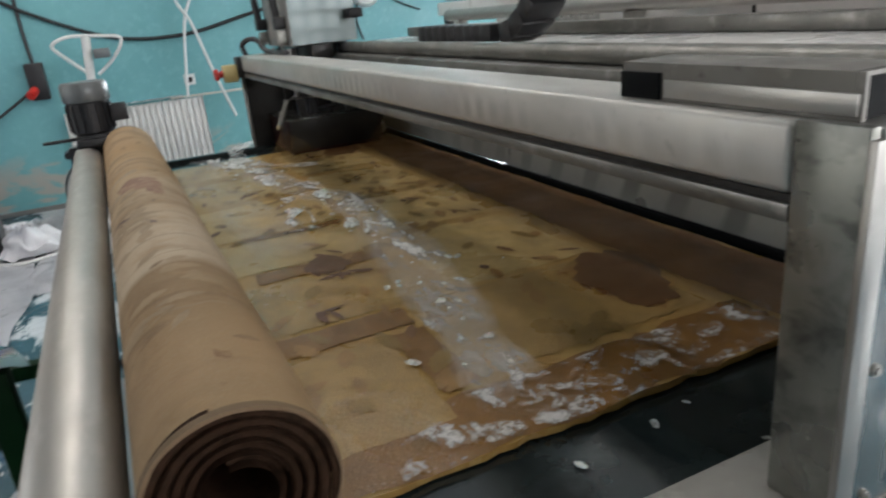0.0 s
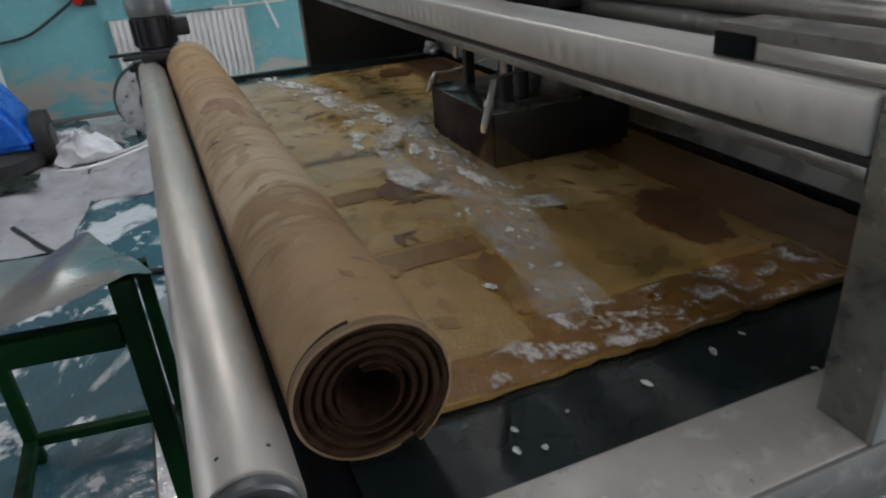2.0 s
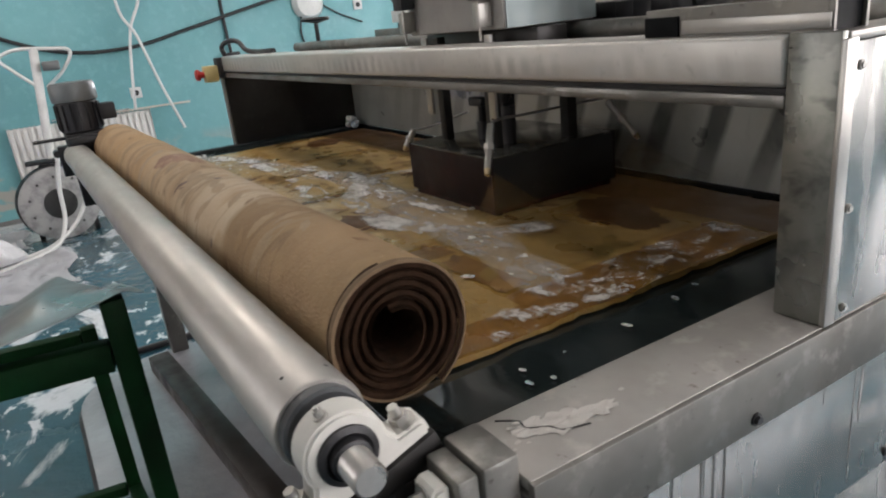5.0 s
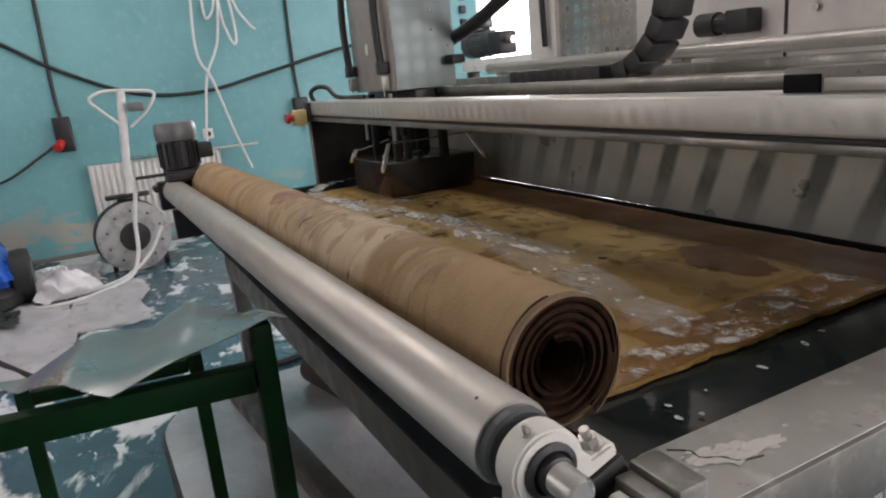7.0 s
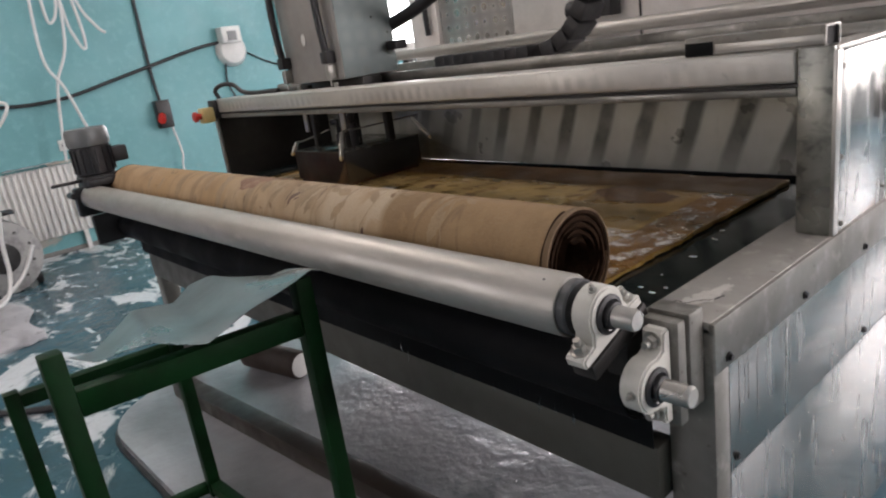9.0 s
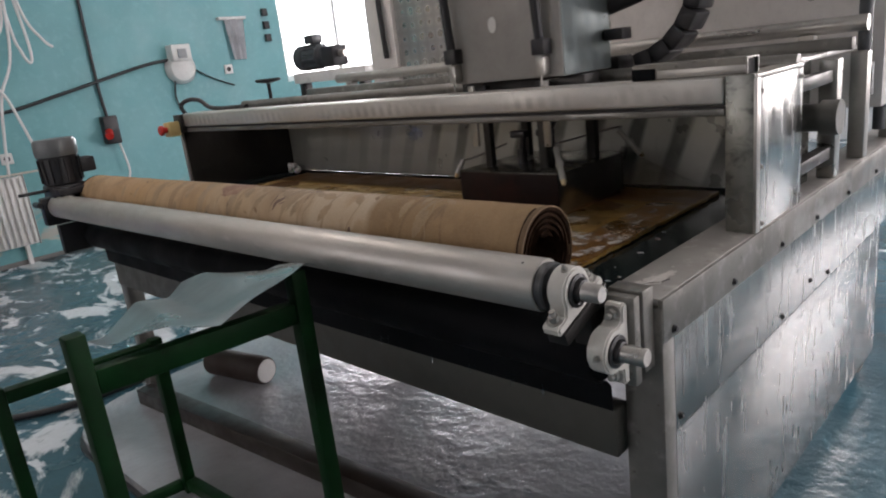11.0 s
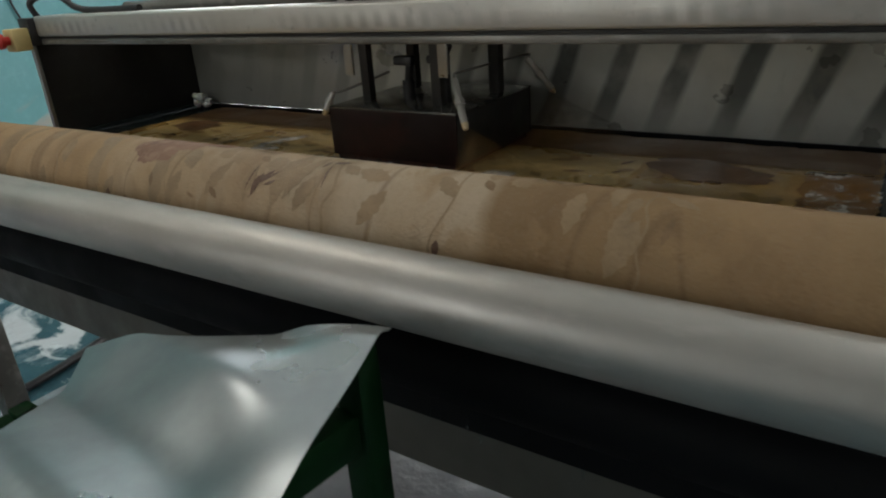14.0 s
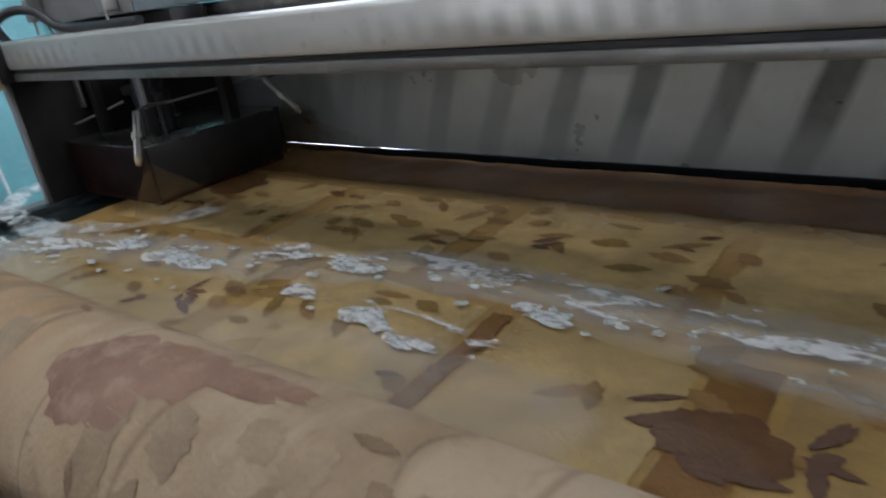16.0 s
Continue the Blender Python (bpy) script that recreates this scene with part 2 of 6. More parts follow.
def motif(name, color, rough):
    dark = tuple(c * 0.6 for c in color)
    m = Mat(name, color, rough).vary(30, dark, 0.4, 0.7, amount=0.7).vary(200, dark, 0.5, 0.8, amount=0.5).rough(5, max(rough - 0.15, 0.08), rough + 0.15).bump(240, 0.35, 0.003).island(dark, 0.35)
    return soaked(m.vary(3.4, tuple(c * 0.55 for c in color), 0.44, 0.66, (1, 1.3, 1), 6, 0.5, amount=0.75)) if rough < 0.5 else m.m


LEAF_DARK = motif("dark_brown_leaf_pile", (0.2, 0.09, 0.03), 0.35)
LEAF_BROWN = motif("brown_leaf_pile", (0.36, 0.2, 0.06), 0.35)
FLOWER = motif("deep_brown_flower_pile", (0.16, 0.075, 0.024), 0.4)
PALE_PANEL = motif("pale_ochre_panel_pile", (0.59, 0.415, 0.165), 0.35)
MID_PANEL = motif("olive_gold_panel_pile", (0.42, 0.265, 0.085), 0.35)
OCHRE_BAND = motif("burnt_ochre_band_pile", (0.26, 0.125, 0.024), 0.35)
LEAF_OLIVE = motif("olive_leaf_pile", (0.3, 0.185, 0.045), 0.35)
UMBER_STROKE = motif("dark_umber_stroke_pile", (0.16, 0.085, 0.05), 0.6)
LEAF_ROLL = motif("tan_leaf_pile", (0.38, 0.265, 0.15), 0.65)
LEAF_ROLL_DARK = motif("umber_leaf_pile", (0.27, 0.17, 0.085), 0.65)



def soap(name, lo, hi, most, scale, stretch):
    """Foam as a torn film: white bubbles where the noise is high, clear water between."""
    m = Mat(name, (0.76, 0.75, 0.72), 0.35).vary(40, (0.88, 0.88, 0.86), 0.45, 0.65)
    big = m.noise(scale, 3, stretch, 0.5, 0.8)
    fine = m.noise(scale * 5, 6, stretch, 0.65, 0.4)
    both = m.math("ADD", m.math("MULTIPLY", big, 0.6), m.math("MULTIPLY", fine, 0.4))
    rim = m.t.nodes.new("ShaderNodeAttribute")
    rim.attribute_name = "thick"
    both = m.math("SUBTRACT", both, m.math("MULTIPLY", m.math("SUBTRACT", 1.0, rim.outputs["Fac"]), 0.3))
    m.link(m.band(both, lo, hi, 0.0, most), m.b.inputs["Alpha"])
    return m.bump(120, 0.4, 0.003).m


SUDS = soap("thin_soap_film", 0.3, 0.66, 0.42, 5, (1, 2, 1))
# pale film that stands in for reflections on the standing water
WATER_SHEEN = soap("painted_water_sheen", 0.3, 0.7, 0.3, 3, (1, 2, 1))
# foam at the carpet edge, and the painted glints on the end border
SUDS_EDGE = soap("edge_foam_and_glint", 0.5, 0.62, 0.7, 24, (1, 1, 1))
SUDS_WAVE = soap("wave_foam", 0.38, 0.6, 0.75, 11, (1, 1.4, 1))
SUDS_THICK = soap("torn_white_foam", 0.5, 0.58, 0.92, 8, (1, 2.2, 1))


def clear(name, color, ior, rough):
    m = Mat(name, color, rough)
    m.b.inputs["Transmission Weight"].default_value = 1.0
    m.b.inputs["IOR"].default_value = ior
    return m.m


GLASS = clear("window_glass", (0.95, 0.98, 0.98), 1.45, 0.02)
DRIP = plain("dark_water_run", (0.2, 0.2, 0.19), 0.12, 0.6)
WATER = clear("water_drop", (0.9, 0.95, 0.97), 1.33, 0.02)


def swirl_steel(name, base, dim):
    """Stainless sheet with an engine-turned swirl finish."""
    m = Mat(name, base, 0.26, 0.9)
    v = m.node("ShaderNodeTexVoronoi", Scale=17.0, Randomness=0.15)
    m.link(m.coords(), v.inputs["Vector"])
    m.tint(m.band(v.outputs["Distance"], 0.1, 0.6, 0, 0.75), dim)
    m.link(m.band(v.outputs["Distance"], 0.1, 0.7, 0.16, 0.42), m.b.inputs["Roughness"])
    m.bump(1, 0.25, 0.004, fac=v.outputs["Distance"])
    return m.m


SWIRL = swirl_steel("engine_turned_stainless", (0.66, 0.66, 0.64), (0.4, 0.4, 0.39))
# darker copy with the teal wall's reflection put into its colour
SWIRL_TEAL_REFLECTION = swirl_steel("teal_reflection_engine_turned_stainless", (0.3, 0.34, 0.335), (0.2, 0.24, 0.24))


def beam_steel():
    """Stainless beam with a row of scalloped glints painted into its colour."""
    m = Mat("painted_glint_beam_steel", (0.6, 0.59, 0.55), 0.45, 0.7)
    m.vary(5, (0.4, 0.39, 0.365), 0.4, 0.7, (0.3, 1, 1)).vary(50, (0.3, 0.29, 0.27), 0.6, 0.8, amount=0.6)
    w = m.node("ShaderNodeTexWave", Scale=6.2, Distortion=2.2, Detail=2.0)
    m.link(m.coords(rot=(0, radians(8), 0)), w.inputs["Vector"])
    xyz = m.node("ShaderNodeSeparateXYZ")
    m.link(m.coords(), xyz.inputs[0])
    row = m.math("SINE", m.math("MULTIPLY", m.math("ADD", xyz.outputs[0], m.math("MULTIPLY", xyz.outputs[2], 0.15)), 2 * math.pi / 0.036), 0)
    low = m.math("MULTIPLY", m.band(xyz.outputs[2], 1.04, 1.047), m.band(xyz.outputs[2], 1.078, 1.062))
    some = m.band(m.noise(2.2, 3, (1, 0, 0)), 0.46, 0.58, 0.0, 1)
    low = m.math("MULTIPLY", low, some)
    # light and dark tints imitate reflected spots along the beam
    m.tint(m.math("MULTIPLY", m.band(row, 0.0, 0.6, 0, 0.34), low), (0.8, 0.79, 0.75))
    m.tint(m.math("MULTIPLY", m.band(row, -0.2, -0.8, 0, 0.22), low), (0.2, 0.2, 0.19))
    m.rough(8, 0.36, 0.56, (0.4, 1, 1)).bump(120, 0.06, 0.001, (0.05, 1, 1)).bump(1, 0.06, 0.004, fac=w.outputs["Fac"])
    return m.m


BEAM = beam_steel()
_w = Mat("brown_spray_mist", (0.42, 0.24, 0.07), 0.6)
_w.link(_w.band(_w.noise(30, 4, (1, 1, 0.12)), 0.35, 0.75, 0.0, 0.2), _w.b.inputs["Alpha"])
SPRAY = _w.m


def splash_plate_steel():
    """The stainless splash plate: grey, with slanting dark reflections painted in at even steps."""
    m = Mat("painted_reflection_splash_plate", (0.48, 0.5, 0.46), 0.42, 0.4)
    xyz = m.node("ShaderNodeSeparateXYZ")
    m.link(m.coords(), xyz.inputs[0])
    run = m.math("ADD", m.math("SUBTRACT", xyz.outputs[0], m.math("MULTIPLY", xyz.outputs[2], 0.36)), m.math("MULTIPLY", m.noise(9, 3, (1, 1, 0.8)), 0.022))
    wave_fac = m.math("SINE", m.math("MULTIPLY", m.math("ADD", run, 1.302), 2 * math.pi / 0.1405), 0)
    side = m.math("MULTIPLY", m.band(xyz.outputs[0], -2.0, -1.0, 0.1, 1), m.band(xyz.outputs[2], 0.75, 0.84, 0.35, 1))
    # dark stripes in the colour stand in for reflections in the plate
    m.tint(m.math("MULTIPLY", m.band(wave_fac, 0.1, 0.7, 0, 0.85), side), (0.05, 0.06, 0.055))
    m.vary(6, (0.36, 0.36, 0.33), 0.45, 0.75, amount=0.7).vary(40, (0.26, 0.26, 0.24), 0.6, 0.8, (1, 1, 0.3), amount=0.4)
    m.rough(9, 0.26, 0.5).bump(20, 0.08, 0.002)
    return m.m


SPLASH = splash_plate_steel()


_c = Mat("soaked_ochre_carpet", (0.4, 0.25, 0.075), 0.3).vary(2.6, (0.25, 0.13, 0.03), 0.42, 0.7, detail=6, warp=0.4, amount=0.8)
_c.vary(14, (0.44, 0.3, 0.09), 0.5, 0.68, (0.5, 1.6, 1), 5, amount=0.6).vary(160, (0.2, 0.1, 0.03), 0.5, 0.8, amount=0.4)
_c.rough(3.5, 0.16, 0.5).bump(240, 0.35, 0.003).bump(18, 0.2, 0.006)
CARPET_WET = soaked(_c)


def roll_pile():
    """Carpet back wound on the roll: pale and half dry in the middle, soaked ochre towards the ends, with woven bands
    and seams. The near end also holds painted shade.
    """
    m = Mat("damp_carpet_roll_pile", (0.5, 0.4, 0.285), 0.65)
    xyz = m.node("ShaderNodeSeparateXYZ")
    m.link(m.coords(), xyz.inputs[0])
    x = m.math("ADD", xyz.outputs[0], m.math("MULTIPLY", m.noise(5, 4), 0.07))
    # broad damp stains, then the woven blocks at either end
    m.vary(3.2, (0.41, 0.275, 0.145), 0.42, 0.66, (1, 0.7, 0.7), 5, 0.4, amount=0.85)
    # near end: woven block and damp, darkened further to carry shade
    m.tint(m.band(x, 1.625, 1.65, 0, 0.9), (0.25, 0.155, 0.072))
    m.tint(m.band(x, 1.725, 1.735, 0, 0.35), (0.36, 0.24, 0.125))
    m.tint(m.band(x, 1.0, 0.9, 0, 0.6), (0.4, 0.245, 0.105))
    m.tint(m.band(m.noise(4.5, 2, (1, 0.12, 0.12), 0.5, 0.2), 0.52, 0.6, 0, 0.3), (0.4, 0.26, 0.14))
    m.tint(m.band(m.math("ABSOLUTE", m.math("SUBTRACT", m.noise(5.5, 1, (1, 0.1, 0.1)), 0.5), 0), 0.0, 0.008, 0.5, 0), (0.16, 0.095, 0.05))
    # short dark flecks round the roll
    m.tint(m.math("MULTIPLY", m.band(m.noise(26, 2, (0.6, 1.4, 1.4)), 0.66, 0.7, 0, 0.7), m.band(m.noise(3, 2), 0.48, 0.56)), (0.17, 0.085, 0.04))
    # blurred damp mottling
    m.vary(9, (0.2, 0.12, 0.058), 0.5, 0.72, (1.2, 0.8, 0.8), 5, 0.5, amount=0.6)
    m.vary(14, (0.36, 0.235, 0.12), 0.56, 0.64, (1.4, 0.8, 0.8), 3, 0.6, amount=0.5)
    m.vary(170, (0.34, 0.26, 0.17), 0.5, 0.8, amount=0.4)
    m.bump(240, 0.4, 0.003).bump(18, 0.25, 0.006)
    m.b.inputs["Specular IOR Level"].default_value = 0.25
    return m.m


CARPET_BACK = roll_pile()
# dark bound edge; on the inner winding the same colour is painted shade
_c = Mat("dark_carpet_edge_and_hole_shade", (0.034, 0.018, 0.0105), 0.9).vary(60, (0.016, 0.009, 0.005), 0.45, 0.7).bump(120, 0.5, 0.004)
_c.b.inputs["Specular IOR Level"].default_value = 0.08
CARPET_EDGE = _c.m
CARPET_RIM = plain("pale_carpet_edge", (0.17, 0.11, 0.06), 0.8, 0, 90, 0.5)
STAIN = Mat("rust_brown_woven_flower", (0.3, 0.17, 0.105), 0.65).vary(12, (0.2, 0.1, 0.06), 0.42, 0.66, warp=0.8).vary(40, (0.4, 0.26, 0.17), 0.5, 0.7).bump(200, 0.35, 0.003).m


# ---------------------------------------------------------------- shaping helpers
def boxed(bm, x0, x1, y0, y1, z0, z1, m=None, bevel=0.0, seg=2):
    """A box between two corners, with rounded edges, turned by m."""
    got = bmesh.ops.create_cube(bm, size=1)["verts"]
    mm = Matrix.Translation(((x0 + x1) / 2, (y0 + y1) / 2, (z0 + z1) / 2)) @ Matrix.Diagonal((abs(x1 - x0), abs(y1 - y0), abs(z1 - z0), 1))
    bmesh.ops.transform(bm, matrix=mm, verts=got)
    if bevel > 0:
        edges = list({e for v in got for e in v.link_edges})
        r = bmesh.ops.bevel(bm, geom=edges, offset=bevel, segments=seg, affect="EDGES", profile=0.5)
        got = list({v for f in r["faces"] for v in f.verts} | {v for v in got if v.is_valid})
    if m is not None:
        bmesh.ops.transform(bm, matrix=m, verts=got)
    return bm


def tube(bm, a, b, r, seg=20, r2=None, caps=True):
    """A cylinder or cone from a to b."""
    a, b = Vector(a), Vector(b)
    d = b - a
    m = Matrix.Translation((a + b) / 2) @ d.to_track_quat("Z", "Y").to_matrix().to_4x4()
    bmesh.ops.create_cone(bm, cap_ends=caps, segments=seg, radius1=r, radius2=r if r2 is None else r2, depth=d.length, matrix=m)
    return bm


def lathe(bm, prof, m=None, seg=28):
    """Turn a profile of (radius, height) about z."""
    rings = []
    for r, z in prof:
        rings.append([bm.verts.new((r * math.cos(2 * math.pi * i / seg), r * math.sin(2 * math.pi * i / seg), z)) for i in range(seg)])
    for p, q in zip(rings, rings[1:]):
        for i in range(seg):
            bm.faces.new((p[i], p[(i + 1) % seg], q[(i + 1) % seg], q[i]))
    bm.faces.new(rings[0][::-1])
    bm.faces.new(rings[-1])
    if m is not None:
        bmesh.ops.transform(bm, matrix=m, verts=[v for ring in rings for v in ring])
    return bm


def sweep(bm, pts, r, seg=10, smooth_steps=6):
    """A round cord along a smooth line through pts."""
    p = [Vector(q) for q in pts]
    line = []
    for i in range(len(p) - 1):
        p0, p1, p2, p3 = p[max(i - 1, 0)], p[i], p[i + 1], p[min(i + 2, len(p) - 1)]
        for s in range(smooth_steps):
            t = s / smooth_steps
            line.append(0.5 * ((2 * p1) + (p2 - p0) * t + (2 * p0 - 5 * p1 + 4 * p2 - p3) * t * t + (3 * p1 - p0 - 3 * p2 + p3) * t ** 3))
    line.append(p[-1])
    rings, side = [], None
    for i, c in enumerate(line):
        d = (line[min(i + 1, len(line) - 1)] - line[max(i - 1, 0)]).normalized()
        if side is None:
            side = d.orthogonal().normalized()
        side = (side - d * side.dot(d)).normalized()
        up = d.cross(side)
        rings.append([bm.verts.new(c + (side * math.cos(2 * math.pi * k / seg) + up * math.sin(2 * math.pi * k / seg)) * r) for k in range(seg)])
    for a, b in zip(rings, rings[1:]):
        for k in range(seg):
            bm.faces.new((a[k], a[(k + 1) % seg], b[(k + 1) % seg], b[k]))
    bm.faces.new(rings[0][::-1])
    bm.faces.new(rings[-1])
    return bm


def prism(bm, outline, depth, m):
    """Push an outline in x, y out along z by depth, then lay it by m."""
    lo = [bm.verts.new((x, y, 0)) for x, y in outline]
    hi = [bm.verts.new((x, y, depth)) for x, y in outline]
    n = len(lo)
    for i in range(n):
        bm.faces.new((lo[i], lo[(i + 1) % n], hi[(i + 1) % n], hi[i]))
    bm.faces.new(lo[::-1])
    bm.faces.new(hi)
    bmesh.ops.transform(bm, matrix=m, verts=lo + hi)
    return bm


def blot(bm, place, r, stretch=1.4, n=36, rag=0.5):
    """A ragged round motif laid by place(u, v)."""
    ph = random.uniform(0, 9)
    rings = []
    for f in (1.0, 0.75, 0.5, 0.25):
        ring = []
        for i in range(n):
            a = 2 * math.pi * i / n
            q = f * r * (1 + rag * noise.noise((math.cos(a) * 1.3 + ph, math.sin(a) * 1.3, ph)) + 0.4 * rag * noise.noise((math.cos(a) * 5 + ph, math.sin(a) * 5, ph)))
            ring.append(bm.verts.new(place(q * stretch * math.cos(a), q * math.sin(a))))
        rings.append(ring)
    mid = bm.verts.new(place(0, 0))
    for p, q in zip(rings, rings[1:]):
        for i in range(n):
            bm.faces.new((p[i], p[(i + 1) % n], q[(i + 1) % n], q[i]))
    for i in range(n):
        bm.faces.new((rings[-1][i], rings[-1][(i + 1) % n], mid))


def mesh_of(name, bm, material, smooth=True):
    bmesh.ops.recalc_face_normals(bm, faces=bm.faces)
    me = bpy.data.meshes.new(name)
    bm.to_mesh(me)
    bm.free()
    me.materials.append(material)
    if smooth:
        me.polygons.foreach_set("use_smooth", [True] * len(me.polygons))
        me.set_sharp_from_angle(angle=radians(38))
    return me


def part(name, bm, material, parent, label=""):
    ob = new(name, mesh_of(name, bm, material))
    ob.parent = parent
    if parent is not None:
        ob.matrix_parent_inverse = Matrix.Identity(4)
    return tagged(ob, label)


def thing(name, at, label, category, group="", kind=""):
    ob = new(name)
    ob.location = at
    ob.empty_display_size = 0.05
    return tagged(ob, label, category, group, kind)


def solid(name, bm, material, label, category, kind="", group=""):
    return tagged(new(name, mesh_of(name, bm, material)), label, category, group, kind)


B = bmesh.new
X_AXIS = Matrix.Rotation(radians(90), 4, "Y")

# ---------------------------------------------------------------- the hall
def window(name, m, w, h):
    """A window with frame, mullions and panes, made in x, z about its middle; m lays it into its opening."""
    top = thing(name, (0, 0, 0), "white framed factory window with bright daylight", "window", kind="structure")
    top.matrix_world = m
    fr = B()
    for x0, x1, z0, z1 in ((-w / 2, w / 2, -h / 2, -h / 2 + 0.06), (-w / 2, w / 2, h / 2 - 0.06, h / 2),
                           (-w / 2, -w / 2 + 0.06, -h / 2 + 0.06, h / 2 - 0.06), (w / 2 - 0.06, w / 2, -h / 2 + 0.06, h / 2 - 0.06)):
        boxed(fr, x0, x1, -0.04, 0.04, z0, z1, bevel=0.005)
    n = max(2, round(w / 0.8))
    for i in range(1, n):
        x = -w / 2 + w * i / n
        boxed(fr, x - 0.025, x + 0.025, -0.03, 0.03, -h / 2 + 0.06, h / 2 - 0.06, bevel=0.004)
    boxed(fr, -w / 2 + 0.06, w / 2 - 0.06, -0.025, 0.025, h * 0.2 - 0.02, h * 0.2 + 0.02, bevel=0.004)
    part("window_frame", fr, WHITE, top)
    for i in range(n):
        x0, x1 = -w / 2 + w * i / n + 0.03, -w / 2 + w * (i + 1) / n - 0.03
        p = part("pane", boxed(B(), x0, x1, -0.003, 0.003, -h / 2 + 0.05, h / 2 - 0.05), GLASS, top)
        p.visible_shadow = False
    return top


def build_hall():
    solid("floor", boxed(B(), -5.6, 4.5, -4.5, 6.5, -0.12, 0.0), FLOOR, "wet blue painted floor with white foam patches", "floor", "structure")
    bm = B()
    boxed(bm, -5.8, -5.6, -1.3, 3.15, 0.0, 3.4)
    boxed(bm, -5.8, -5.6, 3.15, 5.45, 2.7, 3.4)
    boxed(bm, -5.8, -5.6, 3.15, 5.45, 0.0, 1.15)
    boxed(bm, -5.8, -5.6, 5.45, 6.5, 0.0, 3.4)
    solid("wall_west", bm, TEAL, "teal painted plaster wall, flaking near the floor", "wall", "structure")
    solid("wall_west_pier", boxed(B(), -5.8, -5.5, -4.5, -1.3, 0, 3.4), BEIGE, "stained beige plaster wall", "wall", "structure")
    bm = B()
    for x0, x1, z0, z1 in ((-5.6, -4.6, 0, 3.4), (-0.6, 4.5, 0, 3.4), (-4.6, -0.6, 0, 1.05), (-4.6, -0.6, 2.95, 3.4)):
        boxed(bm, x0, x1, -4.7, -4.5, z0, z1)
    solid("wall_south", bm, GREYWALL, "pale grey plaster wall", "wall", "structure")
    bm = B()
    for x0, x1, z0, z1 in ((-5.6, 0.3, 0, 3.4), (4.1, 4.5, 0, 3.4), (0.3, 4.1, 0, 0.85), (0.3, 4.1, 2.95, 3.4)):
        boxed(bm, x0, x1, 6.5, 6.7, z0, z1)
    solid("wall_north", bm, GREYWALL, "pale grey plaster wall", "wall", "structure")
    bm = B()
    for y0, y1, z0, z1 in ((-4.5, 0.4, 0, 3.4), (4.0, 6.5, 0, 3.4), (0.4, 4.0, 0, 0.95), (0.4, 4.0, 2.85, 3.4)):
        boxed(bm, 4.5, 4.7, y0, y1, z0, z1)
    solid("wall_east", bm, GREYWALL, "pale grey plaster wall", "wall", "structure")
    solid("ceiling", boxed(B(), -5.8, 4.7, -4.7, 6.7, 3.4, 3.55), CEIL, "whitewashed ceiling", "ceiling", "structure")
    bm = B()
    boxed(bm, -5.62, -5.585, -1.29, 6.5, 0.0, 0.035, bevel=0.004)
    solid("baseboard", bm, plain("grey_mortar_skirting", (0.2, 0.2, 0.19), 0.7, 0, 30, 0.4), "crumbling grey mortar skirting", "skirting", "structure")
    window("window_1", pose(-5.7, 4.3, 1.925, 0, 0, 90), 2.3, 1.55)
    window("window_2", pose(4.6, 2.2, 1.9, 0, 0, 90), 3.6, 1.9)
    # unseen south window, added to go with the fill from that side
    window("assumed_window_3", pose(-2.6, -4.6, 2.0), 4.0, 1.9)
    window("window_4", pose(2.2, 6.6, 1.9), 3.8, 2.1)


build_hall()


def assumed_ceiling_lamp(at):
    """An unseen tube luminaire, added under the ceiling: tray, diffuser and two rods."""
    top = thing("assumed_ceiling_lamp", at, "assumed white tube lamp, added over the washing aisle for overhead light", "ceiling lamp", "lamps over the aisle")
    part("tray", boxed(B(), -0.68, 0.68, -0.13, 0.13, 0.035, 0.09, bevel=0.01), WHITE, top)
    part("diffuser", boxed(B(), -0.66, 0.66, -0.115, 0.115, 0.005, 0.034, bevel=0.006), LAMP_GLOW, top, "glowing opal diffuser")
    for x in (-0.45, 0.45):
        bm = B()
        tube(bm, (x, 0, 0.09), (x, 0, 3.4 - at[2]), 0.006, 10)
        part("rod", bm, BOLT, top)


for _x, _y in ((-2.3, 0.1), (-4.1, -1.0)):
    assumed_ceiling_lamp((_x, _y, 3.18))

# ---------------------------------------------------------------- the machine
AX_Y, AX_Z, AX_R = -0.158, 0.822, 0.043     # front roller
LX_Y, LX_Z = -0.112, 0.700                  # belt roller below it
BED_Z = 0.737


def bolt(bm, at, axis, r=0.008, h=0.012, stud=0.0):
    """A hex head with a washer and, if asked, a stud standing proud."""
    a, d = Vector(at), Vector(axis).normalized()
    tube(bm, a, a + d * 0.002, r * 1.5, 16)
    tube(bm, a + d * 0.002, a + d * h, r, 6)
    if stud:
        tube(bm, a + d * h, a + d * (h + stud), r * 0.55, 10)


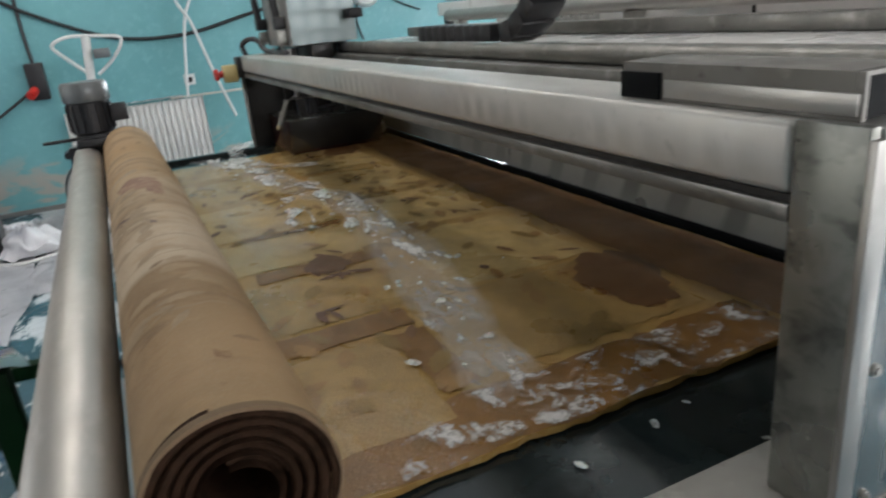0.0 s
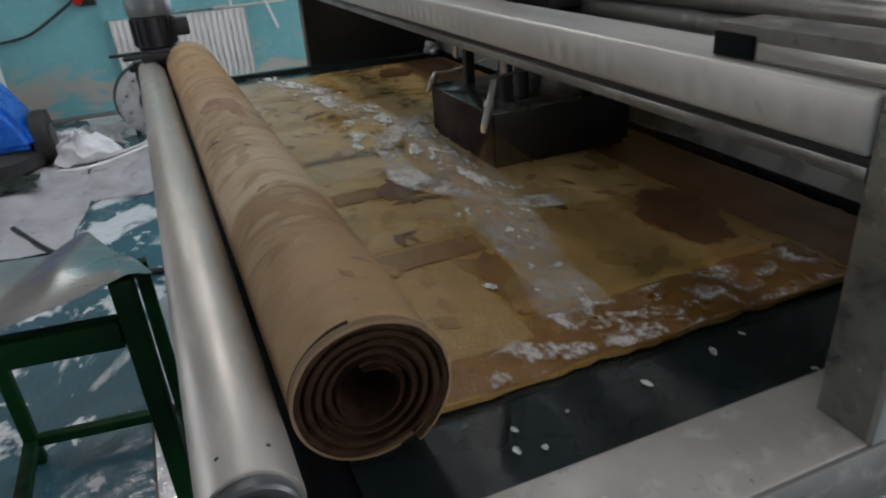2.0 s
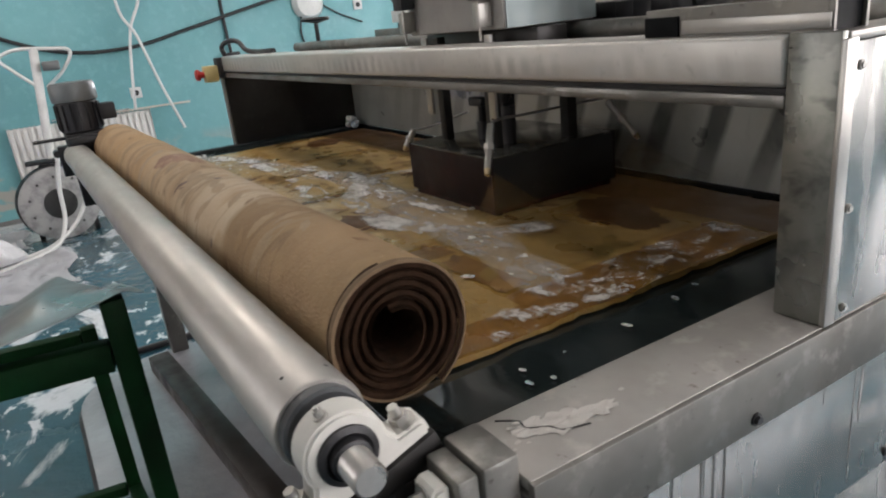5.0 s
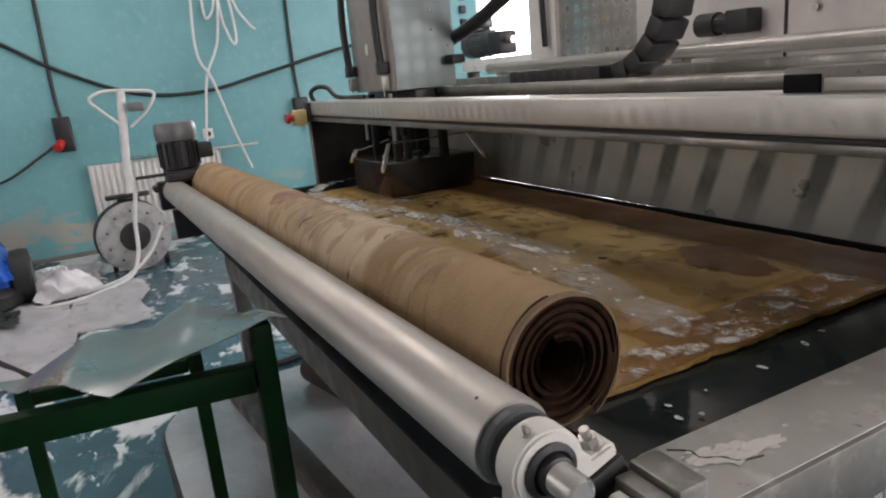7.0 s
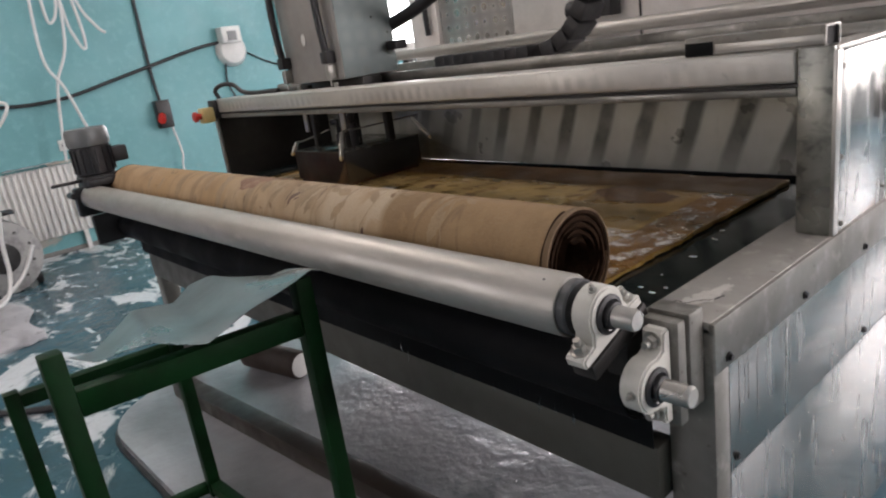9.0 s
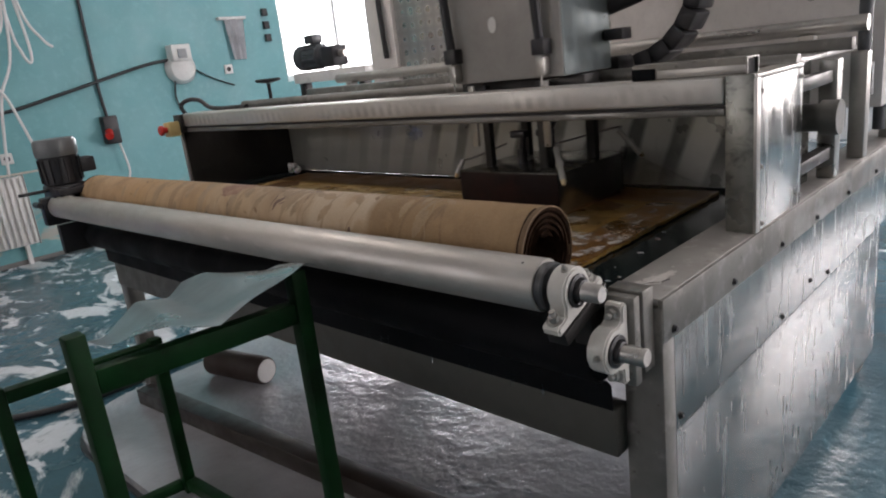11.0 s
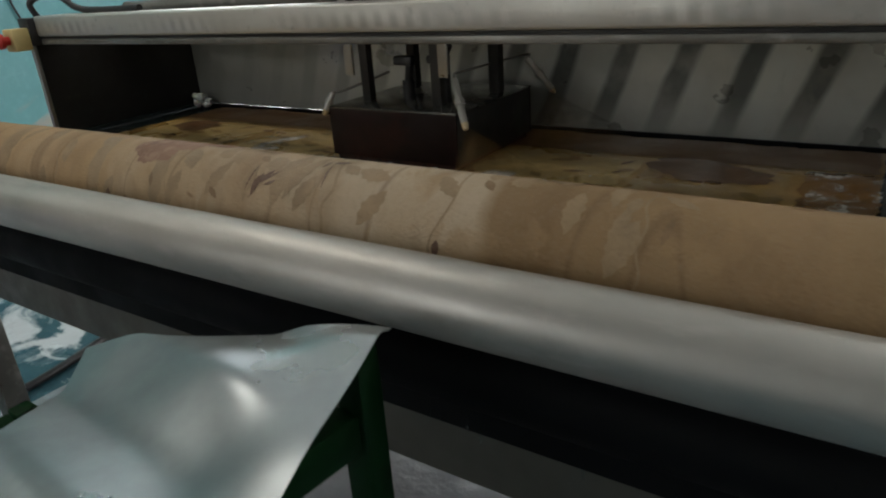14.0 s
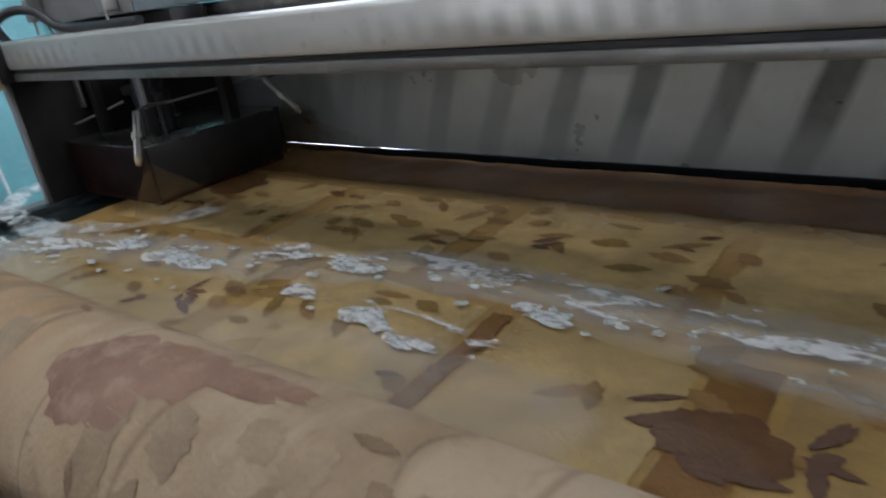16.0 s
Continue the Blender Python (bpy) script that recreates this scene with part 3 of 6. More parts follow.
def pillow_block(parent, m, shaft):
    """A pillow block: base at v = 0, axis at v = 0.036, along local z; u runs along the base."""
    out = [(-0.068, 0), (0.068, 0), (0.068, 0.012), (0.064, 0.016), (0.042, 0.018)]
    out += [(0.037 * math.cos(a), 0.038 + 0.037 * math.sin(a)) for a in [radians(-12 + 204 * i / 16) for i in range(17)]]
    out += [(-0.042, 0.018), (-0.064, 0.016), (-0.068, 0.012)]
    bm = B()
    prism(bm, out, 0.032, m @ Matrix.Translation((0, 0, -0.016)))
    bmesh.ops.bevel(bm, geom=[e for e in bm.edges if e.calc_face_angle(0) > 1.2], offset=0.003, segments=2, affect="EDGES")
    h = part("bearing_housing", bm, BEARING_WHITE, parent, "cream painted cast bearing housing")
    bm = B()
    ring = [(0.0265, 0.0), (0.0265, 0.003), (0.021, 0.005), (0.0175, 0.002), (0.0175, 0.011), (0.0135, 0.013)]
    lathe(bm, ring, m @ Matrix.Translation((0, 0.038, 0.0162)), 28)
    part("bearing_race", bm, BLACK, h, "dark greasy bearing race")
    bm = B()
    lathe(bm, [(0.0145, -0.02), (0.0145, 0.05 + shaft), (0.0125, 0.053 + shaft)], m @ Matrix.Translation((0, 0.038, 0)), 24)
    part("shaft", bm, SHAFT, h, "turned steel shaft end")
    rot = m.to_3x3()
    for u in (-0.052, 0.052):
        bm = B()
        bolt(bm, m @ Vector((u, 0.0155, 0)), rot @ Vector((0, 1, 0)), 0.009, 0.011, 0.009)
        part("bolt", bm, BOLT, h)
    bm = B()
    bolt(bm, m @ Vector((0, 0.0745, 0.004)), rot @ Vector((0, 1, 0)), 0.004, 0.008, 0.003)
    part("grease_nipple", bm, BOLT, h)
    return h


def machine():
    top = thing("carpet_washing_machine", (0, 0, 0), "stainless carpet washing machine with front roller and wet black belt", "washing machine")
    # bed and belt
    bm = B()
    nx, ny = 60, 24
    vs = [[bm.verts.new((-2.345 + 2.24 * i / nx, -0.06 + 1.3 * j / ny, BED_Z + 0.0025 * noise.noise((i * 0.35, j * 0.5, 0)))) for j in range(ny + 1)] for i in range(nx + 1)]
    for i in range(nx):
        for j in range(ny):
            bm.faces.new((vs[i][j], vs[i + 1][j], vs[i + 1][j + 1], vs[i][j + 1]))
    part("bed_belt", bm, BELT, top, "wet black rubber belt")
    bm = B()
    prof = [(-0.06, BED_Z - 0.004)] + [(-0.085 - 0.05 * math.sin(radians(a)), 0.687 + 0.05 * math.cos(radians(a))) for a in range(10, 181, 17)] + [(-0.07, 0.62), (-0.068, 0.572)]
    a = [bm.verts.new((-2.3, y, z)) for y, z in prof]
    b = [bm.verts.new((-0.075, y, z)) for y, z in prof]
    for i in range(len(prof) - 1):
        bm.faces.new((a[i], b[i], b[i + 1], a[i + 1]))
    part("belt_return", bm, BELT_MATT, top, "wet black rubber belt turning under")
    # front roller
    far, near = Vector((-2.29, AX_Y - 0.03, AX_Z)), Vector((-0.112, AX_Y, AX_Z))
    span = (near - far).length - 0.016
    lay = Matrix.Translation(far) @ (near - far).to_track_quat("Z", "Y").to_matrix().to_4x4()
    bm = B()
    lathe(bm, [(0.014, -0.03), (0.014, -0.004), (AX_R - 0.016, -0.004), (AX_R - 0.014, 0.0), (AX_R - 0.002, 0.0), (AX_R, 0.003), (AX_R, span - 0.003), (AX_R - 0.0015, span),
               (AX_R - 0.006, span)], lay, 64)
    roller = part("front_roller", bm, ROLLER_STEEL, top, "scuffed bare steel roller")
    bm = B()
    lathe(bm, [(AX_R - 0.007, span - 0.01), (AX_R - 0.0045, span + 0.001), (AX_R - 0.0045, span + 0.012), (AX_R - 0.007, span + 0.015), (0.02, span + 0.013), (0.015, span + 0.02)], lay, 48)
    part("end_cap", bm, MOTORGREY, roller, "dark grey recessed roller end")
    bm = B()
    for k in range(3):
        tube(bm, lay @ Vector((0.9 * AX_R * math.cos(k), 0.9 * AX_R * math.sin(k), span - 0.03)), lay @ Vector((1.005 * AX_R * math.cos(k), 1.005 * AX_R * math.sin(k), span - 0.03)), 0.0022, 10)
    part("grub_screw", bm, BLACK, roller)["kind"] = "stuff"
    bm = B()
    tube(bm, (-2.3, -0.085, 0.687), (-0.075, -0.085, 0.687), 0.046, 32)
    part("belt_roller", bm, BELT_MATT, top)
    # bearings on the working side
    up = Vector((0, -math.sin(radians(20)), math.cos(radians(20))))
    u = Vector((0, math.cos(radians(20)), math.sin(radians(20))))
    m = Matrix.Translation(Vector((-0.088, AX_Y, AX_Z)) - up * 0.038) @ Matrix(((0, 0, 1), (u.y, up.y, 0), (u.z, up.z, 0))).to_4x4()
    pillow_block(top, m, 0.006)
    m2 = Matrix.Translation((-0.04, -0.096, 0.722)) @ Matrix(((0, 0, 1), (0, -1, 0), (1, 0, 0))).to_4x4()
    pillow_block(top, m2, 0.014)
    bm = B()
    tilt = Matrix.Translation((-0.088, AX_Y, AX_Z)) @ Matrix.Rotation(radians(20), 4, "X")
    boxed(bm, -0.018, 0.018, -0.06, 0.07, -0.062, -0.0385, m=tilt, bevel=0.002)
    boxed(bm, -0.105, -0.071, -0.125, -0.075, 0.70, 0.772, bevel=0.003)
    part("bearing_bracket", bm, STEEL_DARK, top, "dark steel bearing bracket")
    bm = B()
    boxed(bm, -0.066, -0.014, -0.094, -0.074, 0.645, 0.796, bevel=0.003)
    boxed(bm, -0.072, -0.010, -0.072, -0.036, 0.66, 0.801, bevel=0.004)
    part("mounting_block", bm, STEEL_DULL, top, "stained steel mounting block")
    rng = random.Random(41)
    for k in range(16):
        x, z = rng.uniform(-0.75, -0.12), rng.uniform(0.575, 0.6)
        bm = B()
        lathe(bm, [(0.0006, -0.022), (0.0018, -0.017), (0.0014, -0.008), (0.0006, 0.0)], Matrix.Translation((x, -0.0695, z)), 8)
        part("drip", bm, WATER, top, "falling water drip")
    # left end bearing
    bm = B()
    boxed(bm, -2.34, -2.297, AX_Y - 0.085, AX_Y + 0.03, 0.755, 0.86, bevel=0.006)
    boxed(bm, -2.33, -2.3, AX_Y - 0.05, -0.03, 0.64, 0.75, bevel=0.004)
    tube(bm, (-2.36, AX_Y - 0.09, 0.835), (-2.3, AX_Y - 0.09, 0.835), 0.012, 12)
    part("left_bearing", bm, BLACK, top, "black bearing block")
    # right side frame
    bm = B()
    boxed(bm, -0.102, -0.001, -0.034, 3.2, 0.763, 0.777, bevel=0.004)
    part("side_rail_top", bm, FLANGE, top, "stained steel flange with dried scale")
    part("side_rail", boxed(B(), -0.006, 0.004, -0.034, 3.2, 0.699, 0.775, bevel=0.002), STEEL_DULL, top, "stained folded steel side rail")
    bm = B()
    boxed(bm, -0.07, 0.003, -0.036, 0.006, 0.0, 0.761, bevel=0.004)
    part("front_leg", bm, STEEL_DULL, top)
    part("side_panel", boxed(B(), -0.008, 0.0, 0.012, 3.2, 0.518, 0.697, bevel=0.002), PANEL, top, "wet shiny stainless side panel with drips")
    part("lower_panel", boxed(B(), -0.012, -0.004, 0.012, 1.5, 0.07, 0.512, bevel=0.002), PANEL, top, "wet shiny stainless lower panel")
    rng = random.Random(31)
    bm = B()
    for k in range(46):
        y, w, ln = rng.uniform(0.04, 1.3), rng.uniform(0.0005, 0.0014), rng.uniform(0.02, 0.16)
        lo = [bm.verts.new((0.0006, y + s * w * 0.5 + rng.gauss(0, 0.0006), 0.696 - ln)) for s in (-1, 1)]
        mid = [bm.verts.new((0.0006, y + s * w + rng.gauss(0, 0.001), 0.696 - ln * 0.5)) for s in (-1, 1)]
        hi = [bm.verts.new((0.0006, y + s * w * 1.6, 0.6965)) for s in (-1, 1)]
        bm.faces.new((lo[0], lo[1], mid[1], mid[0]))
        bm.faces.new((mid[0], mid[1], hi[1], hi[0]))
    part("water_run", bm, DRIP, top, "dark runs of dripping water")["kind"] = "stuff"
    part("panel_seam", boxed(B(), -0.006, 0.0, 0.0065, 0.0115, 0.07, 0.697), BLACK, top, "dark open panel seam")
    for y, z in ((0.0, 0.72), (0.254, 0.72), (0.522, 0.72), (0.77, 0.72), (1.05, 0.72), (1.35, 0.72)):
        bm = B()
        bolt(bm, (0.0042, y + 0.002, z - 0.006), (1, 0, 0), 0.005, 0.006)
        part("panel_screw", bm, BLACK, top)
    for y, z in ((0.028, 0.54), (0.55, 0.535), (0.9, 0.535), (0.75, 0.56)):
        bm = B()
        bolt(bm, (0.0002, y, z), (1, 0, 0), 0.0045, 0.005)
        part("panel_screw", bm, BLACK, top)
    # dried scale on the flange
    bm = B()
    for k in range(34):
        x, y = -0.055 + random.gauss(0, 0.014), 0.03 + random.gauss(0, 0.035)
        r = random.uniform(0.001, 0.003)
        ring = [bm.verts.new((x + r * random.uniform(0.6, 1.2) * math.cos(t), y + 1.6 * r * random.uniform(0.6, 1.2) * math.sin(t), 0.7775 + random.uniform(0, 0.0012))) for t in [i * 0.9 for i in range(7)]]
        bm.faces.new(ring)
    for px, py, pr in ((-0.05, 0.05, 0.016), (-0.062, 0.015, 0.01), (-0.04, 0.085, 0.009)):
        blot(bm, lambda u, v, px=px, py=py: Vector((px + v, py + u, 0.7776 + 0.0012 * abs(noise.noise((u * 190, v * 190, 1.0))))), pr, 2.0, 48, 0.7)
    part("scale_crust", bm, SCALE, top, "pale dried soap scale")["kind"] = "stuff"
    bm = B()
    sweep(bm, [(-0.09, -0.005, 0.7772), (-0.075, 0.012, 0.7772), (-0.062, 0.01, 0.7772), (-0.05, 0.028, 0.7772), (-0.038, 0.034, 0.7772), (-0.03, 0.06, 0.7772)], 0.0012, 6, 3)
    part("scale_crack", bm, STEEL_DARK, top, "dark crack in the scale")
    # front beam with lower lip, bracket rows
    bm = B()
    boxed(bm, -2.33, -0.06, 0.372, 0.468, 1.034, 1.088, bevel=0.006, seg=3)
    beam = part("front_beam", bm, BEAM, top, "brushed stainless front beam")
    part("beam_shadow_gap", boxed(B(), -2.32, -0.06, 0.378, 0.46, 1.027, 1.033), STEEL_DARK, beam, "dark joint under the beam")
    part("beam_lip", boxed(B(), -2.32, -0.06, 0.374, 0.462, 1.012, 1.0265, bevel=0.002), STEEL_DULL, beam, "dull steel lower lip")
    bm = B()
    prism(bm, [(0.39, 1.0885), (0.394, 1.0885), (0.394, 1.1185), (0.448, 1.1185), (0.448, 1.0885), (0.452, 1.0885), (0.452, 1.1215), (0.39, 1.1215)], 0.24,
          Matrix(((0, 0, 1, -0.262), (1, 0, 0, 0), (0, 1, 0, 0), (0, 0, 0, 1))))
    cover = part("beam_cover", bm, STEEL_DULL, top, "folded stainless cover on the beam")
    part("cover_slot", boxed(B(), -0.205, -0.024, 0.387, 0.3898, 1.092, 1.1075, bevel=0.0008), STEEL, cover, "pale folded strip along the cover")
    part("cover_corner", boxed(B(), -0.262, -0.21, 0.3865, 0.3898, 1.0895, 1.113, bevel=0.0008), BELT_MATT, cover, "black plastic corner of the cover")
    part("cover_cap", boxed(B(), -0.0295, -0.027, 0.39, 0.452, 1.0885, 1.1215), BELT_MATT, cover)
    part("cover_end", boxed(B(), -0.268, -0.24, 0.3945, 0.4475, 1.0885, 1.117, bevel=0.004), BLACK, cover, "black plastic end block")
    # tower
    bm = B()
    boxed(bm, -0.058, -0.002, 0.372, 0.382, 0.778, 1.09, bevel=0.002)
    part("tower_front", bm, TOWER_STEEL, top, "stainless upright with blotchy reflections painted in")
    bm = B()
    boxed(bm, -0.004, 0.003, 0.372, 0.392, 0.778, 1.082, bevel=0.001)
    part("tower_edge", bm, STEEL, top, "bright folded steel edge")
    part("tower_side", boxed(B(), -0.003, 0.0, 0.396, 0.655, 0.778, 1.078, bevel=0.001), PANEL, top, "shiny stainless tower panel")
    part("tower_top", boxed(B(), -0.058, 0.0, 0.383, 0.66, 1.079, 1.0885, bevel=0.002), STEEL, top)
    for y, z in ((0.403, 0.907), (0.411, 0.79), (0.403, 1.055), (0.645, 1.06), (0.645, 0.8)):
        bm = B()
        bolt(bm, (0.0002, y, z), (1, 0, 0), 0.0035, 0.004)
        part("panel_screw", bm, BOLT, top)
    part("tower_liner", boxed(B(), -0.058, -0.0545, 0.383, 0.895, 0.742, 1.075), LINER, top, "grimy stainless liner")
    for y in (0.93, 1.22, 1.6):
        part("side_post", boxed(B(), -0.045, -0.002, y, y + 0.045, 0.778, 1.074, bevel=0.003), STEEL, top)
    bm = B()
    tube(bm, (-0.05, 0.76, 0.955), (0.035, 0.76, 0.955), 0.032, 24)
    tube(bm, (0.012, 0.76, 0.955), (0.05, 0.76, 0.955), 0.04, 24)
    part("feed_pipe", bm, STEEL_DULL, top, "capped grey pipe stub")
    for z in (0.83, 1.02):
        part("side_crossbar", boxed(B(), -0.04, -0.01, 0.66, 0.925, z, z + 0.03, bevel=0.003), STEEL_DARK, top)
    # back
    bm = B()
    nx, nz = 80, 10
    vs = [[bm.verts.new((-2.36 + 2.305 * i / nx, 0.9 + 0.0035 * math.sin(i * 0.9) * (j / nz), 0.748 + 0.33 * j / nz)) for j in range(nz + 1)] for i in range(nx + 1)]
    for i in range(nx):
        for j in range(nz):
            bm.faces.new((vs[i][j], vs[i + 1][j], vs[i + 1][j + 1], vs[i][j + 1]))
    part("splash_plate", bm, SPLASH, top, "grey steel plate with dark reflections painted on")
    bm = B()
    boxed(bm, -2.36, -0.055, 0.886, 0.898, 0.722, 0.7485, bevel=0.003)
    part("rubber_seal", bm, BELT_MATT, top, "wet black rubber seal")
    part("left_panel", boxed(B(), -2.372, -2.36, 0.378, 0.9, 0.7, 1.03), STEEL_DARK, top, "dark end panel")
    part("left_panel_edge", boxed(B(), -2.376, -2.3605, 0.366, 0.377, 0.7, 1.03, bevel=0.001), STEEL, top)
    # upper rails and deck
    bm = B()
    boxed(bm, -2.36, -0.06, 0.64, 0.73, 1.03, 1.07, bevel=0.004)
    part("trough", boxed(B(), -2.36, -0.06, 0.605, 0.635, 1.0, 1.05), STEEL_DARK, top)
    tube(bm, (-2.36, 0.69, 1.088), (-0.02, 0.69, 1.088), 0.018, 20)
    part("guide_rail", bm, STEEL_DULL, top, "grey linear guide rail")
    part("deck", boxed(B(), -2.36, -0.06, 0.76, 1.36, 1.075, 1.087, bevel=0.002), DECK, top, "pale wet deck plate")
    bm = B()
    boxed(bm, -2.36, 0.0, 1.04, 1.08, 1.0885, 1.12, bevel=0.004)
    part("rear_rail", bm, STEEL_DULL, top)
    bm = B()
    tube(bm, (-2.3, 1.2, 1.15), (0.0, 1.2, 1.15), 0.022, 18)
    for x in (-2.2, -1.2, -0.15):
        boxed(bm, x - 0.02, x + 0.02, 1.18, 1.22, 1.0875, 1.13)
    part("rear_pipe", bm, STEEL, top, "bright steel pipe")
    hs = part("rear_housing", boxed(B(), -1.6, 0.0, 1.4, 1.95, 0.9, 2.05, bevel=0.004), GREYPLATE, top, "pale steel rear housing")
    part("swirl_panel", boxed(B(), -2.048, -1.602, 1.4, 1.44, 0.9, 2.05, bevel=0.002), SWIRL, top, "engine-turned stainless panel")
    post = part("rear_post", boxed(B(), -2.24, -2.05, 1.38, 1.6, 0.9, 2.05, bevel=0.004), GREYPLATE, top, "pale grey steel rear column")
    bm = B()
    sweep(bm, [(-2.1, 1.36, 1.22), (-2.1, 1.355, 1.35), (-2.11, 1.36, 1.5), (-2.1, 1.37, 1.8)], 0.013, 10)
    part("hose", bm, BLACK, post, "black corrugated hose")
    bm = B()
    tube(bm, (-1.27, 1.36, 1.225), (-1.2, 1.36, 1.225), 0.036, 20)
    tube(bm, (-1.2, 1.36, 1.225), (-1.1, 1.36, 1.225), 0.028, 20)
    boxed(bm, -1.15, -1.07, 1.325, 1.395, 1.19, 1.26, bevel=0.006)
    part("drive_motor", bm, BLACK, top, "small dark drive motor")
    for x in (-0.9, -0.55, -0.2):
        bm = B()
        bolt(bm, (x, 1.399, 1.24), (0, -1, 0), 0.01, 0.012)
        part("housing_bolt", bm, BOLT, hs)
    for y, lo in ((1.28, 0.88), (1.5, 0.82)):
        bm = B()
        tube(bm, (-0.025, y, lo), (-0.025, y, 1.45), 0.018, 16)
        tube(bm, (-0.025, y, lo + 0.07), (-0.025, y, lo + 0.16), 0.028, 6)
        part("standpipe", bm, MOTORGREY, top, "dark grey pipe with union nut")
    part("housing_seam", boxed(B(), -1.0, -0.992, 1.396, 1.3995, 0.92, 2.03), STEEL_DARK, hs)
    # front crossbar and legs
    part("front_crossbar", boxed(B(), -2.26, -0.072, -0.064, -0.02, 0.478, 0.572, bevel=0.004), CROSSBAR, top, "dull painted steel crossbar")
    for x, y in ((-2.26, 0.0), (-2.26, 1.5), (-0.09, 1.5)):
        part("leg", boxed(B(), x, x + 0.06, y - 0.06, y, 0.0, 0.7, bevel=0.004), STEEL_DULL, top)
    part("left_side_panel", boxed(B(), -2.37, -2.355, -0.02, 1.6, 0.45, 0.732), STEEL_DARK, top)
    part("left_flange", boxed(B(), -2.38, -2.35, -0.02, 1.6, 0.7325, 0.752, bevel=0.003), BELT, top)
    # motor on the far end of the roller
    my, mz = -0.15, 1.0
    bm = B()
    boxed(bm, -2.37, -2.24, my - 0.06, my + 0.06, 0.82, 0.9, bevel=0.008)
    lathe(bm, [(0.062, 0.9), (0.066, 0.905), (0.066, 1.0), (0.062, 1.002)], Matrix.Translation((-2.305, my, 0)), 32)
    boxed(bm, -2.34, -2.27, my + 0.06, my + 0.115, 0.93, 0.985, bevel=0.006)
    boxed(bm, -2.29, -2.2, AX_Y - 0.05, AX_Y + 0.05, 0.865, 0.89, bevel=0.004)
    tube(bm, (-2.3, my - 0.16, 0.885), (-2.3, my, 0.885), 0.006, 10)
    motor = part("gear_motor", bm, BLACK, top, "black finned gear motor")
    for k in range(16):
        part("cooling_fin", boxed(B(), 0.0625, 0.072, -0.003, 0.003, 0.91, 0.995, m=Matrix.Translation((-2.305, my, 0)) @ Matrix.Rotation(k * math.pi / 8, 4, "Z")), BLACK, motor)
    bm = B()
    lathe(bm, [(0.07, 1.003), (0.073, 1.012), (0.073, 1.055), (0.066, 1.066), (0.03, 1.068)], Matrix.Translation((-2.305, my, 0)), 36)
    part("fan_cowl", bm, GREYCOWL, motor, "grey sheet fan cowl")
    # emergency stop on the left end of the beam
    bm = B()
    boxed(bm, -2.385, -2.332, 0.355, 0.42, 1.01, 1.085, bevel=0.004)
    es = part("switch_bracket", bm, BLACK, top)
    part("switch_box", boxed(B(), -2.385, -2.332, 0.305, 0.354, 1.0, 1.06, bevel=0.005), YELLOWBOX, es, "cream and yellow switch box")
    bm = B()
    lathe(bm, [(0.012, 0), (0.012, 0.014), (0.02, 0.016), (0.021, 0.026), (0.015, 0.031)], Matrix.Translation((-2.358, 0.304, 1.03)) @ Matrix.Rotation(radians(90), 4, "X"), 24)
    part("stop_button", bm, RED, es, "red mushroom stop button")
    bm = B()
    sweep(bm, [(-2.35, 0.4, 1.08), (-2.36, 0.39, 1.12), (-2.33, 0.41, 1.14), (-2.27, 0.43, 1.135), (-2.22, 0.44, 1.105), (-2.15, 0.45, 1.095), (-1.95, 0.455, 1.095)], 0.009)
    part("control_cable", bm, BLACK, es)
    bm = B()
    tube(bm, (-2.15, 0.7, 1.1), (-2.15, 0.7, 1.17), 0.008, 12)
    lathe(bm, [(0.012, 1.17), (0.05, 1.178), (0.055, 1.184), (0.05, 1.19), (0.01, 1.19)], Matrix.Translation((-2.15, 0.7, 0)), 24)
    part("hand_wheel", bm, BLACK, top, "small black hand wheel")
    return top


machine()


